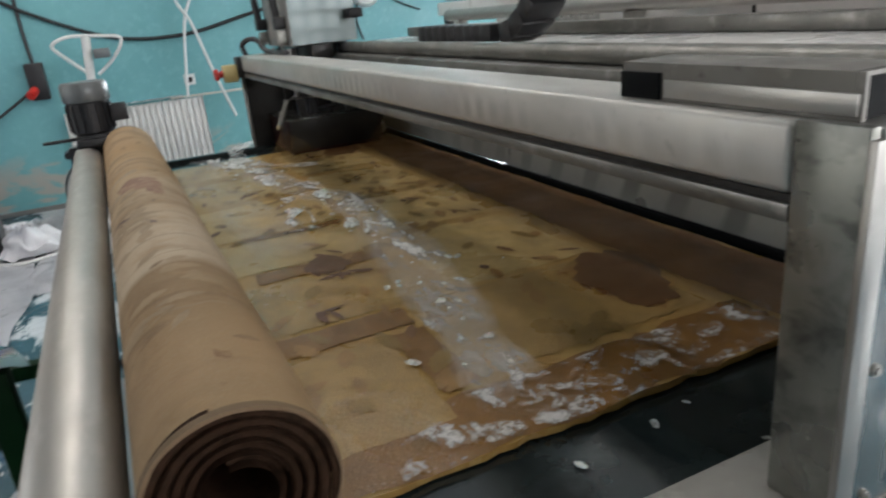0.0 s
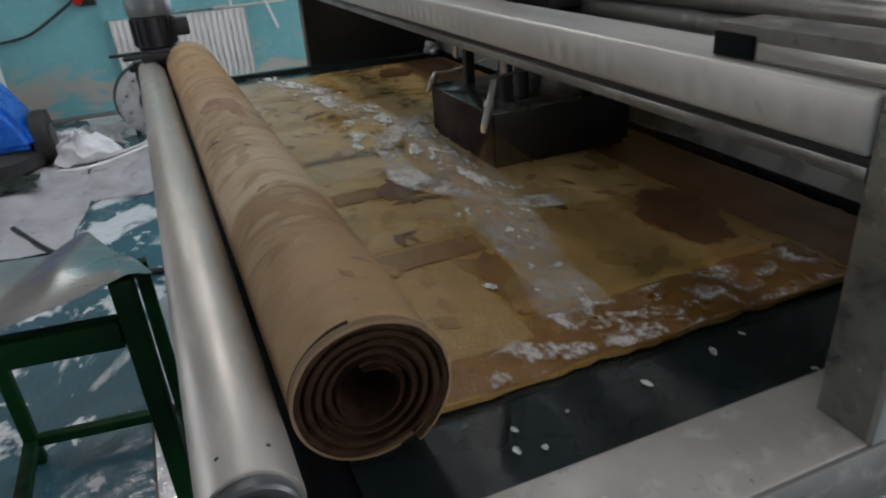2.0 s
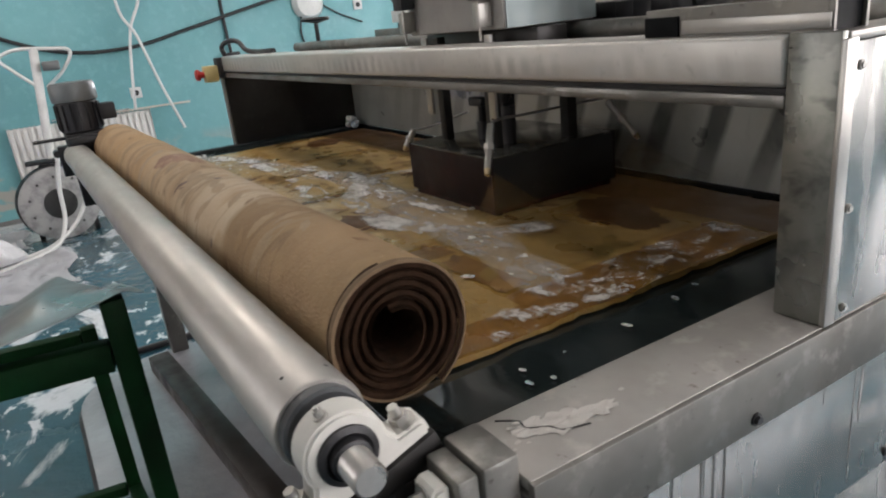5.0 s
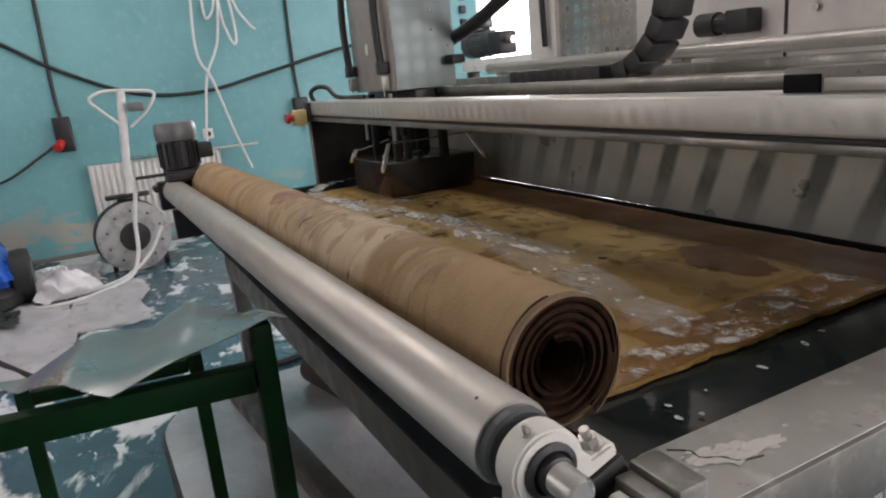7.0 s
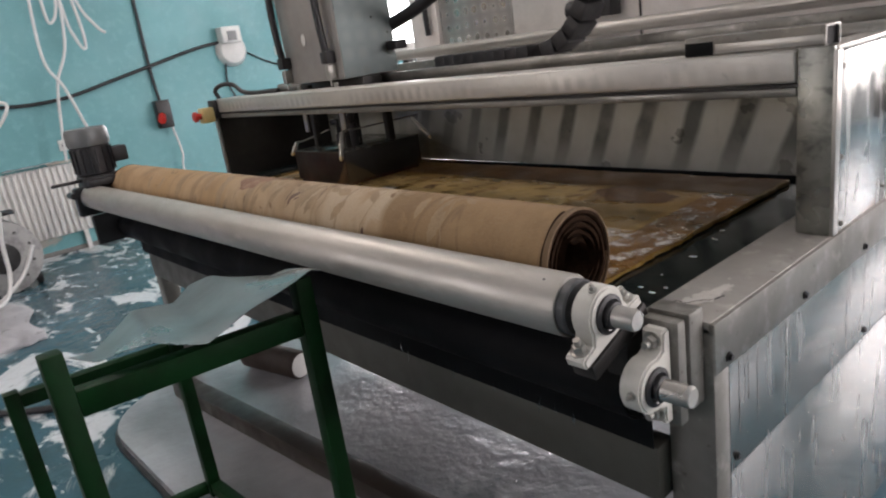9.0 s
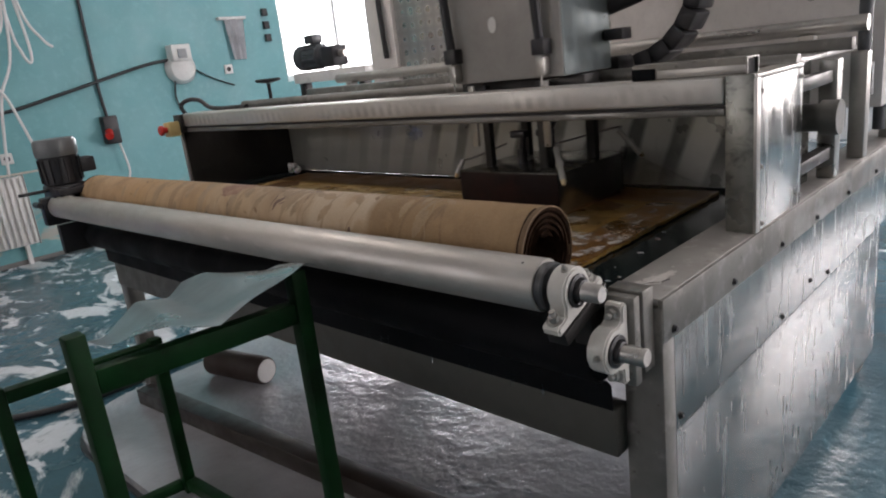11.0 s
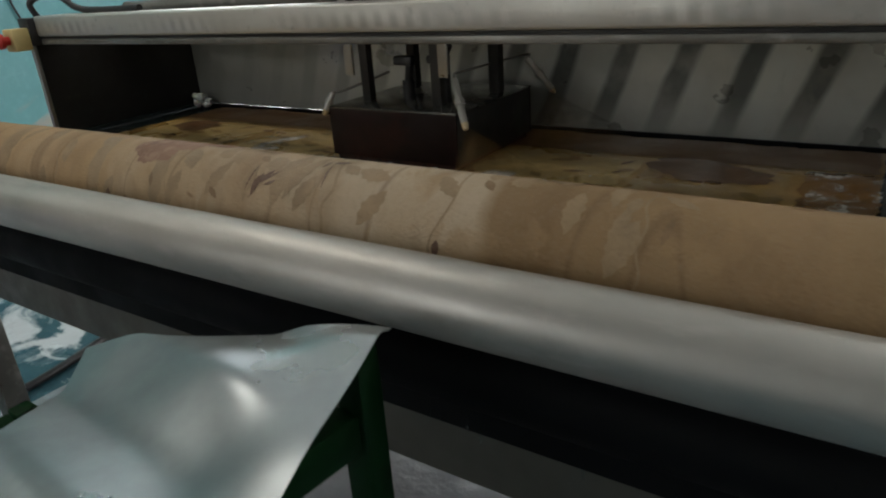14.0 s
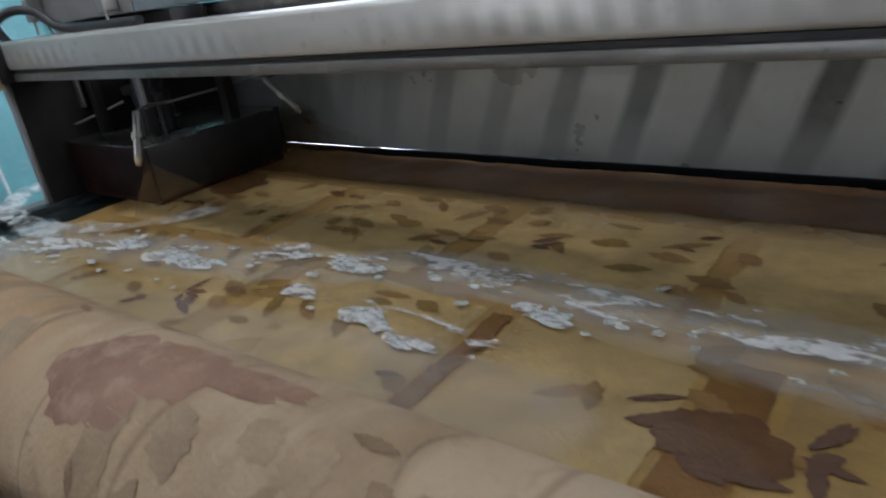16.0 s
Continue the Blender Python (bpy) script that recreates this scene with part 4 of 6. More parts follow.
# ---------------------------------------------------------------- brush carriage, built with its near nozzle at x = 0
def brush_carriage():
    top = thing("brush_carriage", (0, 0, 0), "travelling brush carriage with dark skirted brush box", "brush carriage")
    x0, x1, y0, y1, z0, z1 = -0.36, -0.025, 0.445, 0.78, 0.762, 0.866
    skirts = ((x0, x1, y0, y0 + 0.004), (x0, x1, y1 - 0.004, y1), (x0, x0 + 0.004, y0 + 0.0045, y1 - 0.0045), (x1 - 0.004, x1, y0 + 0.0045, y1 - 0.0045))
    for k, (xa, xb, ya, yb) in enumerate(skirts):
        part("skirt_panel", boxed(B(), xa, xb, ya, yb, z0, z1, bevel=0.001), SKIRT if k != 3 else STEEL_DARK, top, "dark wet brush skirt")
    part("lid", boxed(B(), x0 - 0.002, x1 + 0.002, y0 - 0.002, y1 + 0.002, z1 + 0.0005, z1 + 0.004, bevel=0.001), LINER, top, "wet dark steel lid")
    bm = B()
    n = 70
    for k in range(n):
        x = x0 + 0.012 + (x1 - x0 - 0.024) * k / (n - 1)
        for y in (y0 + 0.01, y1 - 0.012):
            boxed(bm, x - 0.0026, x + 0.0026, y - 0.004, y + 0.004, BED_Z + 0.012 + random.uniform(0, 0.003), z0 + 0.01)
    for k in range(n):
        y = y0 + 0.012 + (y1 - y0 - 0.024) * k / (n - 1)
        for x in (x0 + 0.01, x1 - 0.012):
            boxed(bm, x - 0.004, x + 0.004, y - 0.0026, y + 0.0026, BED_Z + 0.012 + random.uniform(0, 0.003), z0 + 0.01)
    part("bristles", bm, BRISTLE, top, "dark red wet bristles")
    bm = B()
    tube(bm, (-0.19, 0.61, BED_Z + 0.014), (-0.19, 0.61, z0 + 0.02), 0.14, 40)
    part("brush_disc", bm, BRISTLE, top)
    for x, y, s in ((-0.30, 0.52, 0.011), (-0.11, 0.52, 0.012), (-0.06, 0.68, 0.013), (-0.3, 0.7, 0.012)):
        part("post", boxed(B(), x - s, x + s, y - s, y + s, z1 + 0.0045, 1.1, bevel=0.002), STEEL_DARK, top, "dark steel hanger post")
    for x in (-0.335, -0.085):
        part("guide_rod", boxed(B(), x - 0.011, x + 0.011, 0.5, 0.507, 0.93, 1.1, bevel=0.001), STEEL, top, "bright steel guide strip")
    bm = B()
    boxed(bm, -0.25, -0.2, 0.55, 0.575, 0.945, 0.965, bevel=0.004)
    tube(bm, (-0.21, 0.56, 0.95), (-0.225, 0.57, 0.9), 0.009, 12)
    boxed(bm, -0.16, -0.115, 0.55, 0.58, 0.95, 0.968, bevel=0.004)
    tube(bm, (-0.13, 0.56, 0.955), (-0.11, 0.56, 0.99), 0.013, 12)
    tube(bm, (-0.225, 0.57, 0.87), (-0.225, 0.57, 0.91), 0.014, 14)
    tube(bm, (-0.13, 0.57, 0.87), (-0.13, 0.57, 0.95), 0.016, 14)
    part("valve", bm, BLACK, top, "black water valves with elbows")["kind"] = "stuff"
    for (ax, ay), d in (((-0.01, 0.435), (0.03, -0.03)), ((-0.005, 0.77), (0.03, 0.02)), ((-0.358, 0.452), (-0.008, -0.01))):
        bm = B()
        e = Vector((ax + d[0], ay + d[1], 0.862))
        s = Vector((ax - d[0] * 0.6, ay - d[1] * 0.6, 0.935 if ax > -0.2 else 0.898))
        tube(bm, s, e, 0.0075, 12)
        tube(bm, s + (e - s) * 0.45, s + (e - s) * 0.6, 0.0105, 6)
        nz = part("nozzle", bm, BOLT, top, "metal spray nozzle")
        bm = B()
        tube(bm, e, e + (e - s).normalized() * 0.012, 0.008, 12, 0.005)
        part("nozzle_tip", bm, BRASS, nz, "pale brass nozzle tip")
        bm = B()
        sweep(bm, [s, s + Vector((-0.02 * (1 if ax > -0.2 else -1), 0.03, 0.004)), Vector((ax * 0.5 - 0.09, 0.56, 0.93))], 0.003, 8)
        part("nozzle_hose", bm, STEEL_DULL, nz)
    for (ax, ay), spread in (((0.02, 0.415), 0.09), ((0.03, 0.78), 0.12)):
        bm = B()
        apex = bm.verts.new((ax, ay, 0.856))
        n = 12
        fan = [bm.verts.new((ax + 0.05 + spread * math.cos(2 * math.pi * i / n), ay + 0.02 + spread * math.sin(2 * math.pi * i / n), BED_Z + 0.022)) for i in range(n)]
        for i in range(n):
            bm.faces.new((apex, fan[i], fan[(i + 1) % n]))
        part("spray_cone", bm, SPRAY, top, "thin brown cone of water spray")
    # column above the beam
    cx0, cx1, cy0, cy1 = -0.39, -0.02, 0.5, 0.73
    col = part("column", boxed(B(), cx0, cx1 - 0.003, cy0, cy1, 1.108, 1.75, bevel=0.004), GREYCOLUMN, top, "pale grey steel carriage column")
    part("column_side", boxed(B(), cx1 - 0.0025, cx1, cy0 + 0.004, cy1, 1.11, 1.75), SWIRL_TEAL_REFLECTION, col, "engine-turned stainless side panel")
    for x in (cx0 + 0.02, cx1 - 0.05):
        bm = B()
        sweep(bm, [(x, 0.475, 1.2), (x - 0.004, 0.47, 1.3), (x - 0.012, 0.475, 1.42), (x, 0.49, 1.6)], 0.013, 10)
        boxed(bm, x - 0.02, x + 0.02, 0.462, 0.499, 1.165, 1.205, bevel=0.004)
        part("hose", bm, BLACK, top, "black corrugated hose")
        bm = B()
        boxed(bm, x - 0.012, x + 0.012, 0.468, 0.498, 1.115, 1.16, bevel=0.003)
        tube(bm, (x - 0.006, 0.48, 1.09), (x - 0.006, 0.48, 1.18), 0.003, 8)
        part("hose_clamp", bm, BOLT, top)
    bm = B()
    lathe(bm, [(0.017, 0), (0.017, 0.001)], Matrix.Translation((-0.235, 0.4975, 1.255)) @ Matrix.Rotation(radians(90), 4, "X") @ Matrix.Diagonal((0.8, 1.2, 1, 1)), 28)
    part("badge", bm, WHITE, col, "small white oval badge")
    for x in (-0.39, -0.07):
        bm = B()
        bolt(bm, (x, 0.4995, 1.135), (0, -1, 0), 0.006, 0.007)
        part("column_bolt", bm, BOLT, col)
    bm = B()
    sweep(bm, [(-0.06, 0.74, 1.26), (0.1, 0.75, 1.3), (0.3, 0.76, 1.37), (0.5, 0.77, 1.43)], 0.022, 12)
    part("drag_hose", bm, BLACK, top, "black cable hose")
    part("clamp", boxed(B(), -0.018, 0.04, 0.69, 0.74, 1.18, 1.21, bevel=0.004), BLACK, top, "black hose clamp block")
    part("roller_carriage", boxed(B(), -0.42, 0.0, 0.56, 0.635, 1.06, 1.107, bevel=0.004), STEEL_DARK, top)
    return top


carriage = brush_carriage()


def side_drive(at):
    """A gear motor on its own frame behind the far end of the machine."""
    top = thing("gear_motor", at, "dark grey gear motor on a pale steel frame", "motor")
    bm = B()
    lathe(bm, [(0.06, -0.2), (0.078, -0.19), (0.078, -0.12), (0.07, -0.115), (0.07, 0.02), (0.05, 0.03), (0.05, 0.07)], X_AXIS, 30)
    part("motor_body", bm, MOTORGREY, top, "dark grey motor")
    for k in range(14):
        part("cooling_fin", boxed(B(), -0.11, 0.015, -0.003, 0.003, 0.068, 0.078, m=Matrix.Rotation(k * 2 * math.pi / 14, 4, "X")), MOTORGREY, top)
    part("terminal_box", boxed(B(), -0.1, -0.01, -0.04, 0.04, 0.079, 0.13, bevel=0.008), MOTORGREY, top)
    part("gearbox", boxed(B(), 0.072, 0.19, -0.06, 0.06, -0.07, 0.05, bevel=0.014), BLACK, top)
    bm = B()
    tube(bm, (0.191, 0, 0.0), (0.24, 0, 0.0), 0.02, 16)
    part("shaft", bm, SHAFT, top)
    part("frame_bar", boxed(B(), -0.25, 0.45, -0.05, 0.05, -0.15, -0.085, bevel=0.004), WHITE, top, "pale steel frame bar")
    for x in (-0.2, 0.38):
        part("leg", boxed(B(), x - 0.025, x + 0.025, -0.03, 0.03, -at[2], -0.151, bevel=0.003), STEEL_DARK, top)


side_drive((-3.02, 1.66, 1.29))


def cable_chain():
    """The hanging loop of the drag chain: links set along a bend, touching the deck at x = 0."""
    top = thing("cable_chain", (0, 0, 0), "black plastic drag chain looping over the deck", "cable chain")
    pts = []
    for i in range(9):
        pts.append((-0.42 + i * 0.047, 1.113, 0.0))
    for i in range(1, 12):
        a = math.pi * i / 12
        pts.append((0.0 + 0.2 * math.sin(a), 1.113 + 0.2 * (1 - math.cos(a)), a))
    for i in range(5):
        pts.append((-i * 0.047, 1.513, math.pi))
    me = mesh_of("link", boxed(B(), -0.0255, 0.0255, -0.045, 0.045, -0.024, 0.024, bevel=0.007), BLACK)
    for x, z, a in pts:
        ob = new("link", me)
        ob.parent = top
        ob.matrix_basis = Matrix.Translation((x, 0.815, z)) @ Matrix.Rotation(-a, 4, "Y")
    return top


chain = cable_chain()


# ---------------------------------------------------------------- the carpet
def leaf(bm, place, length, width, turn):
    """A serrated leaf outline laid by place(u, v)."""
    c, s = math.cos(turn), math.sin(turn)
    pts = []
    n = 9
    for i in range(n + 1):
        t = i / n
        w = width * math.sin(math.pi * min(t * 1.05, 1)) ** 0.8 * (1 + 0.3 * (i % 2) - 0.15)
        pts.append((t * length, w / 2))
    for i in range(n - 1, 0, -1):
        t = i / n
        w = width * math.sin(math.pi * t) ** 0.8 * (1 + 0.3 * ((i + 1) % 2) - 0.15)
        pts.append((t * length, -w / 2))
    put = lambda u, v: bm.verts.new(place(u * c - v * s, u * s + v * c))
    rows = []
    for i in range(n + 1):
        u, v = pts[i]
        w = -v if i in (0, n) else pts[2 * n - i][1]
        rows.append([put(u, v + (w - v) * k / 3) for k in range(4)])
    for p, q in zip(rows, rows[1:]):
        for k in range(3):
            bm.faces.new((p[k], q[k], q[k + 1], p[k + 1]))


def flat_carpet():
    top = thing("soaked_carpet", (0, 0, 0), "soaked ochre carpet with leaf pattern lying on the belt", "carpet")
    z = BED_Z + 0.011

    def at(x, y):
        return 0.0022 * noise.noise((x * 6, y * 7, 0.3)) + 0.0012 * noise.noise((x * 23, y * 21, 1.3))

    X0, X1 = -2.19, -0.262
    bm = B()
    nx, ny = 120, 46
    vs = []
    for i in range(nx + 1):
        x = X0 + (X1 - X0) * i / nx
        vs.append([bm.verts.new((x + (0.009 * noise.noise((j * 0.5, 3, i)) + 0.004 * noise.noise((j * 1.7, 3, 1)) if i in (0, nx) else 0), -0.02 + 0.87 * j / ny, z + at(x, -0.02 + 0.87 * j / ny))) for j in range(ny + 1)])
    for i in range(nx):
        for j in range(ny):
            bm.faces.new((vs[i][j], vs[i + 1][j], vs[i + 1][j + 1], vs[i][j + 1]))
    rim = [row[0] for row in vs] + vs[-1][1:] + [row[-1] for row in vs[::-1][1:]] + vs[0][-2:0:-1]
    low = [bm.verts.new((v.co.x, v.co.y, BED_Z + 0.003)) for v in rim]
    for i in range(len(rim)):
        k = (i + 1) % len(rim)
        bm.faces.new((rim[i], low[i], low[k], rim[k]))
    part("carpet_field", bm, CARPET_WET, top)

    def patch(name, x0, x1, y0, y1, lift, material, label, rag=0.005):
        """A woven block with stepped, slightly ragged edges."""
        bm = B()
        n, m = max(6, int((x1 - x0) / 0.012)), max(6, int((y1 - y0) / 0.012))
        g = []
        for i in range(n + 1):
            row = []
            for j in range(m + 1):
                x, y = x0 + (x1 - x0) * i / n, y0 + (y1 - y0) * j / m
                if i in (0, n):
                    x += rag * noise.noise((y * 60, x0 * 7, 2.0)) + rag * noise.noise((y * 11, x0 * 9, 5.0))
                if j in (0, m):
                    y += rag * noise.noise((x * 60, y0 * 7, 8.0)) + 1.5 * rag * noise.noise((x * 9, y0 * 9, 3.0))
                row.append(bm.verts.new((x, y, z + lift + at(x, y))))
            g.append(row)
        for i in range(n):
            for j in range(m):
                bm.faces.new((g[i][j], g[i + 1][j], g[i + 1][j + 1], g[i][j + 1]))
        part(name, bm, material, top, label)

    # dark border along the far edge, brown end border, blocks of the field between burnt ochre bands
    patch("border", X0 + 0.005, X1 - 0.006, 0.69, 0.847, 0.0012, BORDER, "dark brown woven border", 0.008)
    patch("border", X1 - 0.115, X1 - 0.001, -0.016, 0.684, 0.0009, OCHRE_BAND, "burnt brown end border", 0.008)
    for x0, x1 in ((-0.985, -0.668), (-1.325, -1.02), (-1.68, -1.365), (-2.12, -1.72)):
        patch("pale_panel", x0, x1, 0.385, 0.645, 0.0013, PALE_PANEL, "pale ochre woven panel")
    patch("olive_panel", -0.655, -0.4, 0.285, 0.66, 0.0013, MID_PANEL, "olive gold woven panel", 0.008)
    patch("olive_panel", -0.57, -0.335, 0.0, 0.215, 0.0013, MID_PANEL, "olive gold woven panel")
    for x0, x1 in ((-0.885, -0.67), (-1.165, -0.965), (-1.5, -1.205), (-1.85, -1.56), (-2.15, -1.9)):
        patch("gold_panel", x0, x1, 0.06, 0.355, 0.0013, MID_PANEL if x0 > -0.9 else PALE_PANEL, "gold woven panel")
    for x0, x1, y0, y1 in ((-0.655, -0.59, 0.03, 0.27), (-0.955, -0.9, 0.1, 0.345), (-1.198, -1.172, 0.1, 0.34), (-0.57, -0.39, 0.222, 0.275)):
        patch("ochre_band", x0, x1, y0, y1, 0.0018, OCHRE_BAND, "burnt ochre woven band")
    rng = random.Random(4)
    for name, material, count, ln in (("dark_leaf", LEAF_DARK, 30, 0.04), ("brown_leaf", LEAF_BROWN, 64, 0.055), ("olive_leaf", LEAF_OLIVE, 70, 0.062)):
        bm = B()
        for k in range(count):
            x, y = rng.uniform(-2.1, -0.42), (rng.uniform(0.45, 0.64) if k % 2 else rng.uniform(0.06, 0.37))
            leaf(bm, lambda u, v, x=x, y=y: Vector((x + u, y + v, z + 0.0023 + at(x + u, y + v))), ln * rng.uniform(0.6, 1.25), ln * 0.36 * rng.uniform(0.7, 1.4), rng.gauss(-0.15, 0.55))
        part(name, bm, material, top)["kind"] = "stuff"
    # dark blossoms of thin strokes
    bm = B()
    for x, y, n in ((-0.857, 0.244, 5), (-1.0, 0.239, 3), (-1.25, 0.52, 4), (-0.93, 0.21, 6), (-1.62, 0.22, 5), (-0.72, 0.16, 4)):
        for k in range(n):
            px, py = x + rng.gauss(0, 0.012), y + rng.gauss(0, 0.008)
            leaf(bm, lambda u, v, x=px, y=py: Vector((x + u, y + v, z + 0.003 + at(x + u, y + v))), rng.uniform(0.025, 0.06), rng.uniform(0.008, 0.016), rng.gauss(0.2, 0.6))
    part("dark_blossom", bm, UMBER_STROKE, top, "dark umber woven blossoms")["kind"] = "stuff"
    for x, y, r, st in ((-0.56, 0.625, 0.062, 1.25), (-0.475, 0.6, 0.05, 1.2), (-0.6, 0.665, 0.03, 1.2), (-2.0, 0.6, 0.06, 1.4), (-0.925, 0.235, 0.04, 1.2)):
        bm = B()
        blot(bm, lambda u, v, x=x, y=y: Vector((x + u, y + v, z + 0.0028 + at(x + u, y + v))), r, st)
        part("flower_motif", bm, FLOWER, top, "dark brown woven flower")
    return top


flat_carpet()


def rolled_carpet():
    top = thing("carpet_roll", (0, 0, 0), "rolled damp beige carpet resting beside the front roller", "carpet")
    top.matrix_world = Matrix.Translation((-2.225, -0.06, BED_Z + 0.012 + 0.085)) @ Matrix.Rotation(radians(0.8), 4, "Z")
    L, R, pitch, thick = 2.01, 0.0845, 0.0108, 0.0104
    turns, per = 4.45, 60
    n = int(turns * per)
    nx = 30
    bm = B()
    outer, inner = [], []

    def radius(i, x):
        a = 2 * math.pi * i / per
        base = R - pitch * i / per
        lump = 0.0016 * noise.noise((x * 3, math.cos(a) * 0.8, math.sin(a) * 0.8)) + 0.0009 * noise.noise((x * 11, a * 0.5, 2.0))
        return base + (lump if i < per * 1.2 else 0), a

    for i in range(n + 1):
        ro, ri = [], []
        for k in range(nx + 1):
            x = L * k / nx
            if k in (0, nx):
                x += 0.006 * noise.noise((i * 0.05, k, 7.0)) + (0.002 if k else -0.002)
            r, a = radius(i, x)
            a0 = a + radians(-60)
            ro.append(bm.verts.new((x, r * math.cos(a0), r * math.sin(a0))))
            ri.append(bm.verts.new((x, (r - thick) * math.cos(a0), (r - thick) * math.sin(a0))))
        outer.append(ro)
        inner.append(ri)
    # inner turns and inner faces are coloured dark, as shade inside the roll
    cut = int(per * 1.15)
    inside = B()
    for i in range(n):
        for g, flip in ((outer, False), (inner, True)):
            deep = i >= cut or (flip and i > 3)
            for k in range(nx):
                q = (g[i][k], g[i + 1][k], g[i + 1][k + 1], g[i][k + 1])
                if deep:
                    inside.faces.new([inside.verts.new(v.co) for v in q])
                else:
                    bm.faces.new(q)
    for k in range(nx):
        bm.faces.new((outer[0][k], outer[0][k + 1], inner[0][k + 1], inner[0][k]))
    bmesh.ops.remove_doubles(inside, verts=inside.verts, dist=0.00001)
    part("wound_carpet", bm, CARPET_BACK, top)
    part("shaded_winding", inside, CARPET_EDGE, top, "inner winding of the roll, coloured dark as shade in the hole")
    for k in (0, nx):
        bm = B()
        side = []
        out = 1 if k else -1
        for i in range(n + 1):
            x = (L if k else 0.0) + out * (0.003 + 0.004 * noise.noise((i * 0.13, k, 2.0))) + 0.006 * noise.noise((i * 0.05, k, 7.0)) - out * 0.002 * i / per
            r, a = radius(i, 0)
            a0 = a + radians(-60)
            prof = ((r + 0.0004, -0.012), (r + 0.0004, -0.003), (r - 0.25 * thick, 0.0002), (r - 0.7 * thick, 0.0002), (r - thick, -0.0028), (r - thick - 0.0002, -0.012))
            side.append([bm.verts.new((x + out * h, q * math.cos(a0), q * math.sin(a0))) for q, h in prof])
        for a, b in zip(side, side[1:]):
            for c in range(5):
                bm.faces.new((a[c], b[c], b[c + 1], a[c + 1]))
        bm.faces.new(side[-1])
        if k:
            lip = B()
            g = []
            for i in range(per - 1):
                r, a = radius(i, 0)
                a0 = a + radians(-60)
                x = L + 0.006 * noise.noise((i * 0.05, k, 7.0))
                w = 0.0022 + 0.0014 * noise.noise((i * 0.3, 1, 1))
                g.append([lip.verts.new((x + h, q * math.cos(a0), q * math.sin(a0))) for q, h in ((r + 0.0008, -0.006), (r + 0.0012, 0.0036), (r - w, 0.0042))])
            for p, q in zip(g, g[1:]):
                for c in (0, 1):
                    lip.faces.new((p[c], q[c], q[c + 1], p[c + 1]))
            part("pale_rim", lip, CARPET_RIM, top, "pale outer edge of the roll")
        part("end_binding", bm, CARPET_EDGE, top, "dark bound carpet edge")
    rng = random.Random(11)

    def on(x, a):
        def place(u, v):
            t = a + v / R
            q = (t - radians(-60)) % (2 * math.pi)
            r = radius(q / (2 * math.pi) * per, x + u)[0] + 0.0005
            return Vector((x + u, (r) * math.cos(t), (r) * math.sin(t)))
        return place

    # leaves that show on the pale stretch: place along the roll, degrees round it, length, width, turn
    tan = [(1.41, 101, 0.056, 0.028, 0.3), (1.385, 97, 0.034, 0.02, 0.6), (1.355, 118, 0.06, 0.024, 1.9), (1.262, 96, 0.042, 0.034, 1.0), (1.1, 100, 0.05, 0.032, 1.1),
           (1.152, 94, 0.036, 0.026, 0.7), (1.105, 132, 0.062, 0.024, 1.9), (1.195, 112, 0.07, 0.022, 2.0), (1.47, 124, 0.06, 0.026, 2.1), (0.87, 93, 0.05, 0.028, 0.7),
           (0.95, 150, 0.05, 0.022, 2.0), (1.19, 86, 0.05, 0.03, 1.2), (0.8, 108, 0.055, 0.026, 1.4), (1.53, 96, 0.05, 0.022, 0.9), (0.72, 85, 0.05, 0.026, 1.1)]
    bm = B()
    for x, a, ln, w, turn in tan:
        leaf(bm, on(x, radians(a)), ln, w, turn)
    for k in range(34):
        leaf(bm, on(rng.choice((rng.uniform(0.05, 1.0), rng.uniform(1.55, 1.92))), radians(rng.uniform(30, 205))), rng.uniform(0.03, 0.075), rng.uniform(0.014, 0.028), rng.gauss(1.5, 0.5))
    part("tan_leaf", bm, LEAF_ROLL, top)["kind"] = "stuff"
    bm = B()
    for k in range(16):
        leaf(bm, on(rng.uniform(0.05, 1.9), radians(rng.uniform(30, 200))), rng.uniform(0.02, 0.035), rng.uniform(0.008, 0.014), rng.gauss(1.2, 0.6))
    part("umber_leaf", bm, LEAF_ROLL_DARK, top)["kind"] = "stuff"
    # broad tan bands slanting over the roll
    bm = B()
    for x, a, ln, w, turn in ((1.315, 80, 0.115, 0.036, 1.75), (1.345, 84, 0.1, 0.02, 1.9), (1.06, 96, 0.13, 0.034, 1.65), (1.245, 108, 0.07, 0.016, 1.6), (0.9, 90, 0.14, 0.03, 1.6), (0.62, 80, 0.15, 0.04, 1.6)):
        leaf(bm, on(x, radians(a)), ln, w, turn)
    part("tan_band", bm, LEAF_ROLL, top)["kind"] = "stuff"
    # dark blossom of thin strokes, and a small dark sprig
    bm = B()
    for dx, da, ln, w, turn in ((0.0, 8, 0.03, 0.012, -1.2), (0.004, 4, 0.04, 0.009, -0.95), (0.012, 0, 0.036, 0.004, -0.8), (-0.012, 10, 0.05, 0.004, -1.5), (0.002, 14, 0.028, 0.008, -1.4), (0.018, 2, 0.022, 0.005, -0.5)):
        leaf(bm, on(1.255 + dx, radians(134 + da)), ln, w, turn)
    for dx, da, ln, w, turn in ((0.0, 0, 0.026, 0.01, -0.3), (-0.004, -3, 0.02, 0.005, 1.9), (0.002, 2, 0.05, 0.003, 1.4)):
        leaf(bm, on(1.36 + dx, radians(96 + da)), ln, w, turn)
    leaf(bm, on(1.555, radians(160)), 0.022, 0.01, 1.7)
